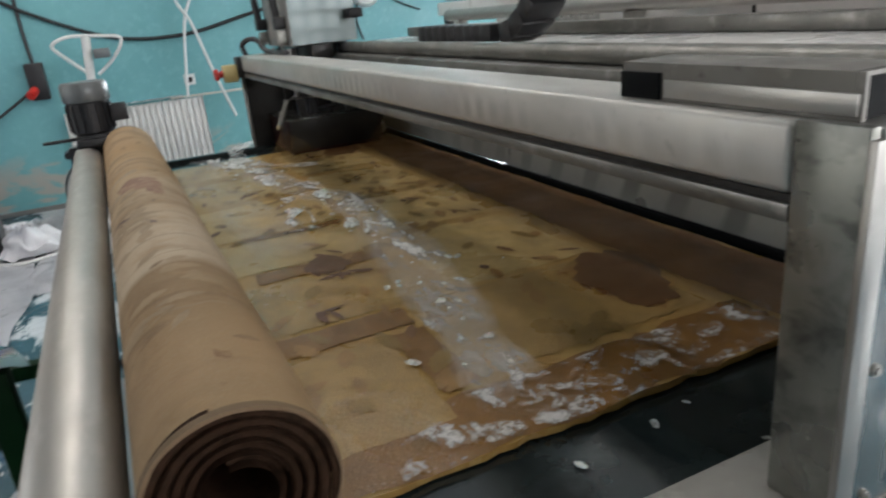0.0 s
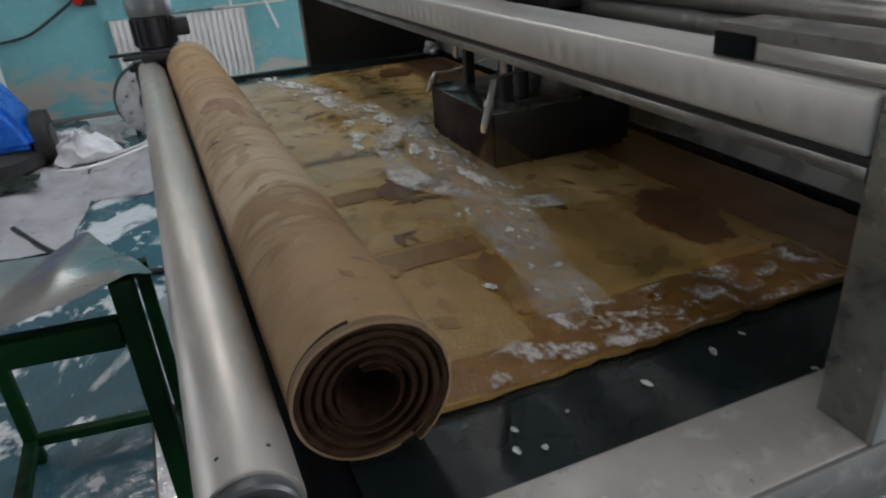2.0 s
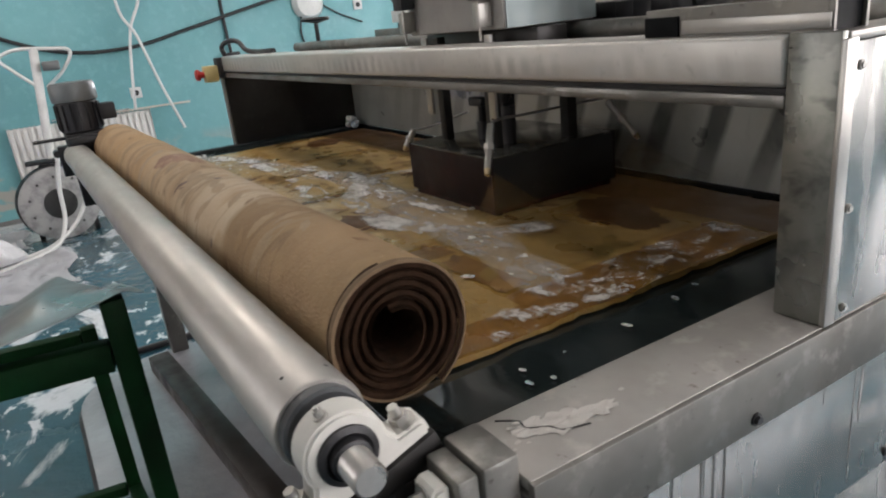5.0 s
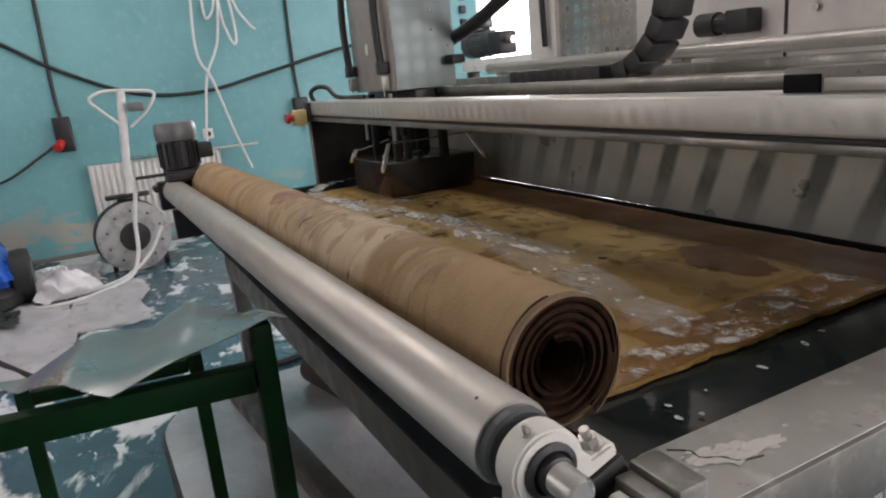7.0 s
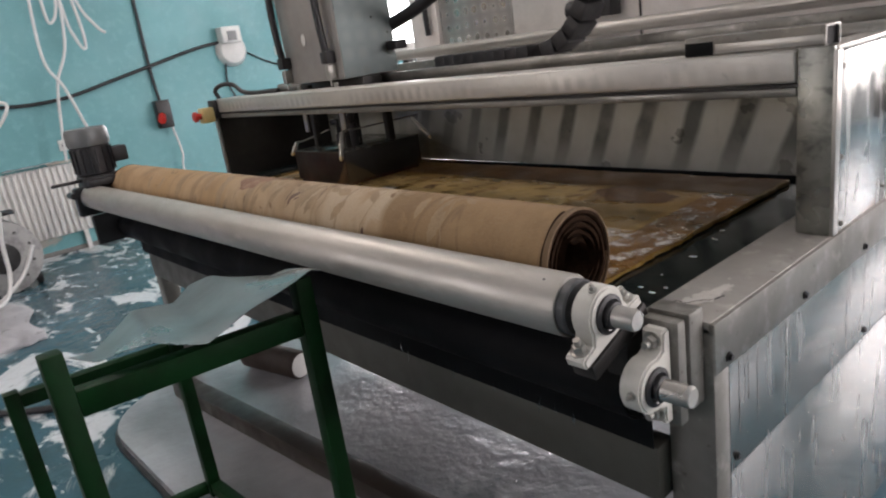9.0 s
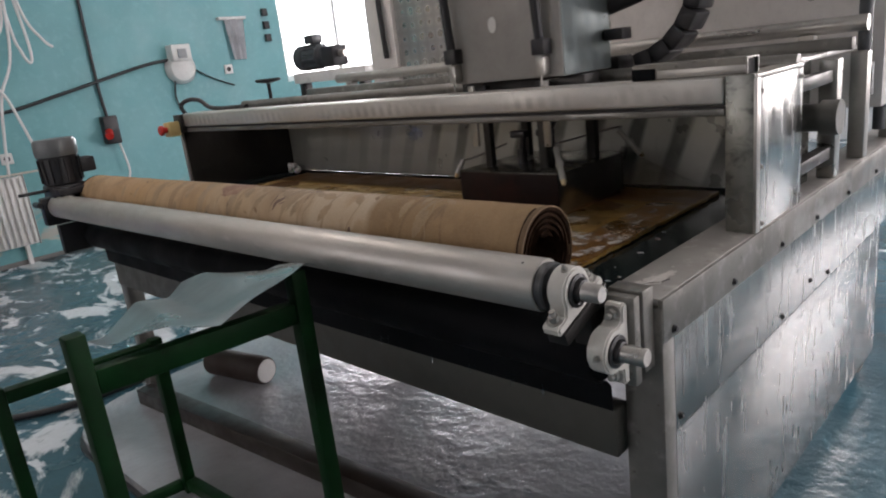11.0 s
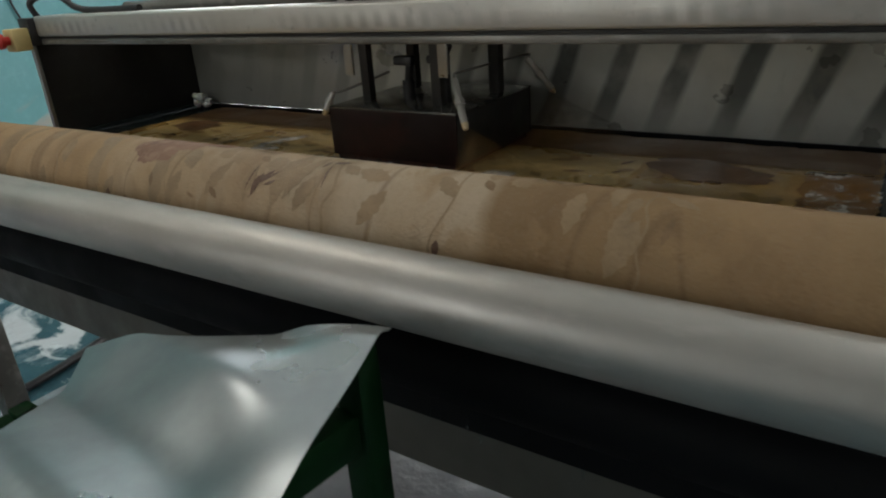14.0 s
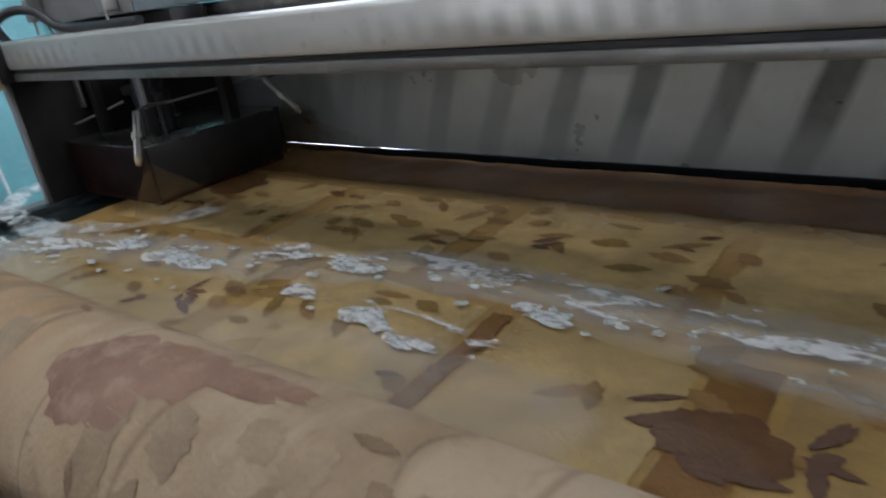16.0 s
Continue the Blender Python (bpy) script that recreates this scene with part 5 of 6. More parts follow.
    leaf(bm, on(0.94, radians(164)), 0.024, 0.01, 1.7)
    part("dark_blossom", bm, UMBER_STROKE, top, "dark umber woven blossom")["kind"] = "stuff"
    for x, a, r, st in ((1.02, 104, 0.04, 1.2), (1.05, 88, 0.03, 1.5), (1.12, 78, 0.014, 3.6)):
        bm = B()
        blot(bm, on(x, radians(a)), r, st)
        part("flower_motif", bm, STAIN, top, "rust brown woven flower")
    bm = B()
    for k in range(11):
        x = 0.1 + 0.165 * k + rng.uniform(-0.04, 0.04)
        a0, a1 = radians(rng.uniform(-10, 60)), radians(rng.uniform(150, 235))
        m = 22
        w = rng.uniform(0.0008, 0.0022)
        ph = rng.uniform(0, 9)
        g = []
        for i in range(m + 1):
            a = a0 + (a1 - a0) * i / m
            xx = x + 0.018 * noise.noise((i * 0.22, ph, 0))
            p = on(xx, a)
            g.append((bm.verts.new(p(-w, 0)), bm.verts.new(p(w, 0))))
        for a, b in zip(g, g[1:]):
            bm.faces.new((a[0], b[0], b[1], a[1]))
    part("vine", bm, LEAF_ROLL, top)["kind"] = "stuff"
    return top


rolled_carpet()


# ---------------------------------------------------------------- foam and water on the belt
def foam_blobs(name, spots, label, z0=BED_Z + 0.0135):
    """Flat ragged pads of foam."""
    bm = B()
    for x, y, r, sx, turn in spots:
        ph = random.uniform(0, 50)
        n = 14
        c, s = math.cos(turn), math.sin(turn)
        rings = []
        for q, h in ((1.0, 0.0), (0.82, 0.6), (0.45, 1.0)):
            ring = []
            for i in range(n):
                a = 2 * math.pi * i / n
                k = r * q * (1 + 0.45 * noise.noise((math.cos(a) * 1.6 + ph, math.sin(a) * 1.6, 0)))
                u, v = k * sx * math.cos(a), k * math.sin(a)
                ring.append(bm.verts.new((x + u * c - v * s, y + u * s + v * c, z0 + min(0.0022, r * 0.18) * h)))
            rings.append(ring)
        for a, b in zip(rings, rings[1:]):
            for i in range(n):
                bm.faces.new((a[i], a[(i + 1) % n], b[(i + 1) % n], b[i]))
        bm.faces.new(rings[-1])
    ob = solid(name, bm, FOAM, label, "foam", "stuff")
    return ob


def suds_sheet(name, centre, width, x0, x1, z, material, label, n=150, m=10):
    bm = B()
    thick = bm.verts.layers.float.new("thick")
    g = []
    for i in range(n + 1):
        x = x0 + (x1 - x0) * i / n
        c, w = centre(x), width(x)
        g.append([bm.verts.new((x, c + w * (2 * j / m - 1), z + 0.0012 * noise.noise((x * 9, j, 3)))) for j in range(m + 1)])
        for j, v in enumerate(g[-1]):
            v[thick] = min(1.0, 1.6 * min(math.sin(math.pi * j / m), 4 * math.sin(math.pi * i / n)))
    for i in range(n):
        for j in range(m):
            bm.faces.new((g[i][j], g[i + 1][j], g[i + 1][j + 1], g[i][j + 1]))
    return solid(name, bm, material, label, "suds", "stuff")


def foam_band():
    rng = random.Random(21)
    mid = lambda x: 0.392 - 0.24 * max(0, -1.38 - x) - 0.26 * max(0, min(x, -0.5) + 0.85) + 0.01 * math.sin(x * 9)
    suds_sheet("suds_film", mid, lambda x: 0.075 + 0.03 * noise.noise((x * 3, 0, 5)), -2.3, -0.3, BED_Z + 0.0158, SUDS, "thin grey soap film on the soaked carpet")
    suds_sheet("foam_and_glint_streak", lambda x: mid(x) + 0.02 + 0.02 * math.sin(x * 7), lambda x: 0.04 + 0.025 * noise.noise((x * 4, 0, 9)), -2.3, -0.75, BED_Z + 0.0176, SUDS_THICK, "torn streak of white soap foam")
    suds_sheet("foam_and_glint_streak", lambda x: 0.275 + 0.015 * math.sin(x * 8), lambda x: 0.024 + 0.015 * noise.noise((x * 5, 0, 2)), -1.5, -1.1, BED_Z + 0.0168, SUDS_THICK, "torn streak of white soap foam beside the roll")
    # thin bright reflections on the wet border, laid on as a white film
    suds_sheet("foam_and_glint_streak", lambda x: 0.3 + 0.05 * (x + 0.6) + 0.012 * math.sin(x * 25), lambda x: 0.022 + 0.012 * noise.noise((x * 9, 1, 2)), -0.64, -0.285, BED_Z + 0.0168, SUDS_EDGE, "broken run of painted bright reflections over the end border", 60, 8)
    suds_sheet("foam_and_glint_streak", lambda x: 0.42 + 0.04 * math.sin(x * 30), lambda x: 0.42, -0.37, -0.254, BED_Z + 0.0162, SUDS_EDGE, "thin foam along the carpet edge", 20, 60)
    # painted reflection on the water beside the roll
    suds_sheet("painted_water_sheen", lambda x: 0.15 + 0.03 * math.sin(x * 4), lambda x: 0.09 + 0.05 * noise.noise((x * 2.5, 0, 12)), -2.2, -1.0, BED_Z + 0.0146, WATER_SHEEN, "pale sheen of the water along the roll, painted as a film")
    spots = []
    for x, y, r, sx, turn in ((-1.766, 0.284, 0.03, 1.7, 0.1), (-1.7, 0.29, 0.02, 2.0, 0.2), (-1.453, 0.369, 0.02, 2.6, 0.2), (-1.352, 0.273, 0.022, 1.8, -0.3), (-1.136, 0.351, 0.016, 2.0, 0.1), (-1.55, 0.37, 0.012, 2.0, 0.2),
                              (-1.25, 0.24, 0.012, 3.4, -0.15), (-1.9, 0.3, 0.02, 1.6, 0.3)):
        for k in range(6):
            spots.append((x + rng.gauss(0, r * 0.9), y + rng.gauss(0, r * 0.35), r * rng.uniform(0.25, 0.75), sx * rng.uniform(0.8, 1.3), turn + rng.gauss(0, 0.2)))
    for k in range(90):
        x = rng.uniform(-2.2, -0.42)
        spots.append((x, mid(x) + rng.gauss(0, 0.05), rng.uniform(0.0025, 0.007), rng.uniform(1, 2.2), rng.gauss(0, 0.4)))
    foam_blobs("foam", spots, "small white foam pads on the soaked carpet", BED_Z + 0.0165)
    spots = []
    for k in range(9):
        spots.append((rng.uniform(-0.24, -0.12), rng.uniform(0.03, 0.62), rng.uniform(0.0014, 0.0042), rng.uniform(1, 2), rng.uniform(0, 3)))
    foam_blobs("foam", spots, "white foam specks on the wet black belt", BED_Z + 0.003)


foam_band()
bm = B()
rng = random.Random(17)
for k in range(30):
    m = Matrix.Translation((-2.3 + rng.gauss(0, 0.012), 0.85 + rng.gauss(0, 0.009), 0.752 + rng.uniform(0, 0.03))) @ Matrix.Diagonal((rng.uniform(0.008, 0.02), 0.012, rng.uniform(0.006, 0.013), 1))
    bmesh.ops.create_icosphere(bm, subdivisions=2, radius=1, matrix=m)
solid("foam_heap", bm, FOAM, "small heap of white foam in the far corner", "foam", "stuff")


def foam_wave():
    """The crescent of foam that the brush pushes along in front of it."""
    bm = B()
    thick = bm.verts.layers.float.new("thick")
    n, m = 60, 10
    g = []
    for i in range(n + 1):
        t = i / n
        a = radians(150 + 215 * t)
        w = 0.022 + 0.03 * math.sin(math.pi * t) + 0.02 * noise.noise((t * 7, 0, 4))
        row = []
        for j in range(m + 1):
            q = 1 + w * (2 * j / m - 1) / 0.27
            row.append(bm.verts.new((-0.2 + 0.34 * q * math.cos(a), 0.5 + 0.225 * q * math.sin(a) + 0.01 * noise.noise((t * 9, 5, 1)), BED_Z + 0.0165 + 0.002 * math.sin(math.pi * j / m))))
        for j, v in enumerate(row):
            v[thick] = min(1.0, 1.5 * min(math.sin(math.pi * j / m), 3 * math.sin(math.pi * t)))
        g.append(row)
    for i in range(n):
        for j in range(m):
            bm.faces.new((g[i][j], g[i + 1][j], g[i + 1][j + 1], g[i][j + 1]))
    return solid("foam_wave", bm, SUDS_WAVE, "crescent of white foam pushed along by the brush", "foam")


wave = foam_wave()


# ---------------------------------------------------------------- under and beside the machine
def drip_tray():
    out = []
    for cx, cy, r, a0 in ((-0.37, -0.28, 0.1, 270), (-0.37, 1.3, 0.1, 0), (-2.0, 1.3, 0.25, 90), (-1.95, -0.1, 0.3, 180)):
        for k in range(9):
            a = radians(a0 + 90 * k / 8)
            out.append((cx + r * math.cos(a), cy + r * math.sin(a)))
    top = thing("drip_tray", (0, 0, 0), "wet pale galvanised drip tray under the machine", "tray")
    part("tray_sheet", prism(B(), out, 0.03, Matrix.Translation((0, 0, 0.012))), TRAY, top)
    # black outline below the sheet, put there as the shadow along its edge
    mid = Vector((-0.9, 0.5, 0))
    rim = [((x - mid.x) * 1.012 + mid.x, (y - mid.y) * 1.015 + mid.y) for x, y in out]
    part("rim", prism(B(), rim, 0.011, Matrix.Translation((0, 0, 0.0005))), BLACK, top, "dark rim that stands in for the tray's edge shadow")


drip_tray()
bm = B()
boxed(bm, 0, 1.75, -0.035, 0.035, 0, 0.06, m=Matrix.Translation((-2.1, -0.12, 0.0425)) @ Matrix.Rotation(radians(5), 4, "Z"), bevel=0.004)
solid("floor_beam", bm, WOOD, "dark wet timber beam lying on the tray", "beam")
bm = B()
lathe(bm, [(0.05, 0), (0.055, 0.01), (0.055, 0.3), (0.05, 0.31)], Matrix.Translation((-2.08, 0.16, 0.0985)) @ Matrix.Rotation(radians(12), 4, "Z") @ X_AXIS, 24)
mat_roll = solid("rolled_mat", bm, CARDBOARD, "dark brown rolled mat with pale end lying on the tray", "rolled mat")
bm = B()
lathe(bm, [(0.046, 0), (0.03, 0.004)], Matrix.Translation((-2.08, 0.16, 0.0985)) @ Matrix.Rotation(radians(12), 4, "Z") @ Matrix.Translation((0.312, 0, 0)) @ X_AXIS, 24)
part("pale_end", bm, WHITE, mat_roll)
bm = B()
rng = random.Random(9)
for k in range(240):
    x, y = (rng.uniform(-0.85, -0.32), rng.uniform(-0.2, 0.25)) if k < 170 else (rng.uniform(0.3, 1.1), rng.uniform(0.2, 2.2))
    r = rng.uniform(0.004, 0.011)
    m = Matrix.Translation((x, y, 0.042 if k < 170 else 0.0)) @ Matrix.Diagonal((r * rng.uniform(0.8, 1.6), r, r * 0.35, 1))
    bmesh.ops.create_icosphere(bm, subdivisions=1, radius=1, matrix=m)
solid("water_drops", bm, WATER, "splashed water drops on the tray and floor", "water", "stuff")


def green_stand():
    top = thing("green_stand", (0, 0, 0), "dark green welded steel stand beside the machine", "stand")
    s = 0.0165
    legs = {"a": (-0.665, -0.27, 0.81), "b": (-0.715, -0.675, 0.815), "c": (-1.37, -0.31, 0.53), "d": (-1.42, -0.69, 0.53)}
    for k, (x, y, h) in legs.items():
        part("leg", boxed(B(), x - s, x + s, y - s, y + s, 0, h, bevel=0.003), GREEN, top)

    def rail(a, b, za, zb, w=0.02, h=0.024):
        pa, pb = Vector((*legs[a][:2], za)), Vector((*legs[b][:2], zb))
        d = (pb - pa).normalized()
        pa, pb = pa + d * (s + 0.001), pb - d * (s + 0.001)
        m = Matrix.Translation(pa) @ d.to_track_quat("X", "Z").to_matrix().to_4x4()
        part("rail", boxed(B(), 0, (pb - pa).length, -w, w, -h, h, m=m, bevel=0.003), GREEN, top)

    rail("b", "a", 0.725, 0.725, 0.016, 0.022)
    rail("d", "c", 0.505, 0.505, 0.017, 0.017)
    rail("d", "c", 0.07, 0.07, 0.014, 0.014)
    rail("a", "c", 0.07, 0.07, 0.016, 0.016)
    rail("b", "d", 0.07, 0.07, 0.016, 0.016)
    return top


green_stand()


def bent_sheet():
    """A crumpled offcut of sheet metal lying over the stand."""
    a, b, c, d = Vector((-0.652, -0.226, 0.828)), Vector((-0.578, -0.486, 0.79)), Vector((-1.0, -0.355, 0.762)), Vector((-0.79, -0.64, 0.775))
    bm = B()
    n = 28
    lo, hi = [], []
    for i in range(n + 1):
        u = i / n
        row, row2 = [], []
        for j in range(n + 1):
            v = j / n
            p = (a * (1 - u) + b * u) * (1 - v) + (c * (1 - u) + d * u) * v
            # creased across: flat facets that meet in soft folds
            fold = abs(((u * 1.5 + v * 1.1 + 0.12) % 1.0) - 0.5) * 2
            p.z += 0.03 * (fold - 0.5) * min(1, 3 * v) * (0.4 + 0.6 * v) + 0.006 * noise.noise((u * 2.2, v * 2.6, 4)) - 0.016 * math.exp(-((u / 0.07) ** 2)) * max(0, 1 - 4 * v)
            if v < 0.5:
                p.z = max(p.z, 0.757)
            row.append(bm.verts.new(p))
            row2.append(bm.verts.new(p - Vector((0, 0, 0.0012))))
        lo.append(row)
        hi.append(row2)
    for i in range(n):
        for j in range(n):
            bm.faces.new((lo[i][j], lo[i + 1][j], lo[i + 1][j + 1], lo[i][j + 1]))
            bm.faces.new((hi[i][j], hi[i][j + 1], hi[i + 1][j + 1], hi[i + 1][j]))
    rim = lambda g: [r[0] for r in g] + g[-1][1:] + [r[-1] for r in g[::-1][1:]] + g[0][-2:0:-1]
    p, q = rim(lo), rim(hi)
    for i in range(len(p)):
        k = (i + 1) % len(p)
        bm.faces.new((p[i], q[i], q[k], p[k]))
    solid("bent_metal_sheet", bm, SHEET, "crumpled bare metal sheet lying on the green stand", "metal sheet")


bent_sheet()


# ---------------------------------------------------------------- along the teal wall
def radiator():
    top = thing("radiator", (-5.56, 0.044, 0.14), "white ribbed panel radiator on the teal wall", "radiator")
    part("back_panel", boxed(B(), -0.03, 0.0, -0.495, 0.495, 0.01, 0.55, bevel=0.004), WHITE, top)
    for k in range(22):
        y = -0.477 + k * 0.0454
        part("rib", boxed(B(), 0.0005, 0.02, y - 0.0135, y + 0.0135, 0.02, 0.54, bevel=0.006), WHITE, top)
    for y in (-0.498, 0.496):
        part("end_cover", boxed(B(), -0.03, 0.022, y, y + 0.004, 0.005, 0.558, bevel=0.001), WHITE, top)
    for k in range(30):
        y = -0.48 + k * 0.033
        part("grille_slat", boxed(B(), -0.028, 0.018, y - 0.004, y + 0.004, 0.552, 0.557), WHITE, top)
    for y in (-0.4, 0.4):
        part("foot_bracket", boxed(B(), -0.03, 0.01, y - 0.015, y + 0.015, -0.14, 0.008), WHITE, top)


radiator()
bm = B()
n = 14
g = [[bm.verts.new((-5.585 + 0.07 * i / 6, -0.15 + 0.55 * j / n, 0.712 + 0.022 * abs(noise.noise((i * 0.6, j * 0.5, 1))))) for j in range(n + 1)] for i in range(7)]
for i in range(6):
    for j in range(n):
        bm.faces.new((g[i][j], g[i + 1][j], g[i + 1][j + 1], g[i][j + 1]))
bmesh.ops.solidify(bm, geom=bm.faces[:], thickness=-0.008)
solid("folded_rag", bm, CLOTH, "white rag laid along the radiator top", "cloth")
solid("wooden_lath", boxed(B(), -5.54, -5.52, 0.3, 0.86, 0.703, 0.718, m=None, bevel=0.002), plain("pale_lath", (0.6, 0.56, 0.48), 0.6), "pale wooden lath laid across the radiator", "lath")


def wall_socket(at):
    top = thing("wall_socket", at, "white wall power socket", "socket")
    part("plate", boxed(B(), 0, 0.014, -0.042, 0.042, -0.042, 0.042, bevel=0.004), WHITE, top)
    bm = B()
    lathe(bm, [(0.022, 0.0142), (0.02, 0.016), (0.004, 0.0145)], X_AXIS, 24)
    part("recess", bm, RUBBER, top, "dark round socket recess")


wall_socket((-5.6, 0.48, 0.83))
wall_socket((-5.6, 2.5, 1.33))
for z in (1.59, 1.71, 1.83):
    solid("wall_switch", boxed(B(), -5.6, -5.565, 2.96, 3.02, z - 0.035, z + 0.035, bevel=0.006), BLACK, "small black wall switch beside the window", "switch")
bm = B()
n = 10
for i in range(n + 1):
    t = i / n
    for j in range(9):
        y = 2.62 + 0.02 * t + (0.1 - 0.035 * t) * (j / 4 - 1)
        bm.verts.new((-5.57 + 0.012 * math.sin(j * 1.7 + t), y + 0.1 * (0.5 - t) * 0.2, 1.78 - 0.37 * t))
bm.verts.ensure_lookup_table()
for i in range(n):
    for j in range(8):
        k = i * 9 + j
        bm.faces.new((bm.verts[k], bm.verts[k + 1], bm.verts[k + 10], bm.verts[k + 9]))
bmesh.ops.solidify(bm, geom=bm.faces[:], thickness=0.004)
towel = solid("hanging_towel", bm, CLOTH, "white cloth hanging from a hook on the teal wall", "towel")
part("hook_rail", boxed(B(), -5.6, -5.55, 2.47, 2.76, 1.775, 1.8, bevel=0.004), WHITE, towel)


def wall_switchgear(y, z0, z1, red):
    top = thing("switch_box", (-5.6, y, 0), "black wall switch box with red plug on a dark cable", "switch box", "switch boxes on the teal wall")
    part("case", boxed(B(), 0.0, 0.09, -0.06, 0.06, z0, z1, bevel=0.01), BLACK, top)
    bm = B()
    tube(bm, (0.08, -0.03, z0 + red), (0.15, -0.06, z0 + red - 0.03), 0.032, 20)
    part("plug", bm, RED, top, "red industrial plug")
    bm = B()
    sweep(bm, [(0.03, 0, z1), (0.02, -0.01, z1 + 0.3), (0.02, 0.0, 2.2), (0.02, 0.005, 3.38)], 0.013)
    part("feed_cable", bm, BLACK, top)
    return top


wall_switchgear(-0.56, 0.82, 1.08, 0.07)
sb = wall_switchgear(1.28, 0.82, 1.05, 0.1)
bm = B()
sweep(bm, [(0.06, 0.04, 0.83), (0.07, 0.07, 0.6), (0.06, 0.05, 0.45), (0.05, 0.07, 0.05)], 0.009)
part("white_cable", bm, WHITE_CORD, sb)
bm = B()
sweep(bm, [(-5.575, -1.3, 1.85), (-5.575, -0.85, 1.63), (-5.575, -0.5, 1.41), (-5.575, 0.0, 1.2), (-5.575, 0.5, 1.17), (-5.575, 1.0, 1.27), (-5.575, 1.7, 1.43), (-5.575, 2.0, 1.46)], 0.014)
solid("wall_cable", bm, BLACK, "dark cable swagged across the teal wall", "cable")
bm = B()
sweep(bm, [(-5.575, -1.25, 0.62), (-5.57, -1.0, 0.66), (-5.57, -0.75, 0.8), (-5.57, -0.63, 0.88)], 0.01)
solid("plug_lead", bm, RUBBER, "thin dark lead hanging from the plug", "cable")


def hanging_cords():
    rng = random.Random(3)
    top = thing("cord_bundle", (0, 0, 0), "white cords hanging in loops before the teal wall", "cord")
    lines = [
        [(-5.45, 0.7, 3.4), (-5.45, 0.72, 2.3), (-5.45, 0.66, 1.6), (-5.45, 0.53, 1.3), (-5.45, 0.47, 1.0), (-5.45, 0.43, 0.72)],
        [(-5.43, 0.6, 3.4), (-5.43, 0.52, 2.2), (-5.43, 0.47, 1.5), (-5.43, 0.56, 1.25), (-5.43, 0.66, 0.85), (-5.43, 0.76, 0.52)],
        [(-5.46, 0.66, 3.4), (-5.46, 0.7, 1.9), (-5.46, 0.74, 1.6), (-5.46, 0.79, 1.52), (-5.46, 0.8, 1.7), (-5.46, 0.74, 2.3)],
        [(-5.44, 0.72, 2.6), (-5.44, 0.8, 1.9), (-5.44, 0.9, 1.68), (-5.44, 0.96, 1.62)],
        [(-5.47, 0.62, 2.5), (-5.47, 0.58, 1.9), (-5.47, 0.6, 1.72), (-5.47, 0.68, 1.9), (-5.47, 0.68, 2.5)],
    ]
    for l in lines:
        bm = B()
        sweep(bm, l, 0.011, 8)
        part("cord", bm, WHITE_CORD, top)


hanging_cords()


def round_wall_lamp():
    top = thing("junction_lamp", (-5.6, 2.02, 1.38), "round white bulkhead fitting with cables on the wall", "wall fitting")
    bm = B()
    lathe(bm, [(0.14, 0.0), (0.14, 0.03), (0.11, 0.07), (0.05, 0.085)], X_AXIS, 32)
    part("dome", bm, WHITE, top)
    part("cover_box", boxed(B(), 0.0, 0.12, -0.1, 0.08, 0.06, 0.2, bevel=0.01), WHITE, top)
    part("terminal", boxed(B(), 0.1205, 0.13, -0.05, 0.03, 0.08, 0.16, bevel=0.002), plain("grey_terminal", (0.25, 0.26, 0.26), 0.5), top)
    bm = B()
    sweep(bm, [(0.03, 0.12, -0.02), (0.02, 0.3, -0.12), (0.02, 0.5, -0.2)], 0.007)
    sweep(bm, [(0.03, -0.08, -0.1), (0.02, -0.1, -0.25), (0.03, -0.06, -0.4)], 0.008)
    part("lead", bm, BLACK, top)


round_wall_lamp()
bm = B()
tube(bm, (-5.57, -1.27, 0.0), (-5.57, -1.27, 3.4), 0.025, 16)
for z in (0.5, 1.5, 2.5):
    tube(bm, (-5.57, -1.27, z), (-5.57, -1.27, z + 0.02), 0.03, 16)
solid("heating_pipe", bm, WHITE, "white vertical heating pipe in the wall corner", "pipe")


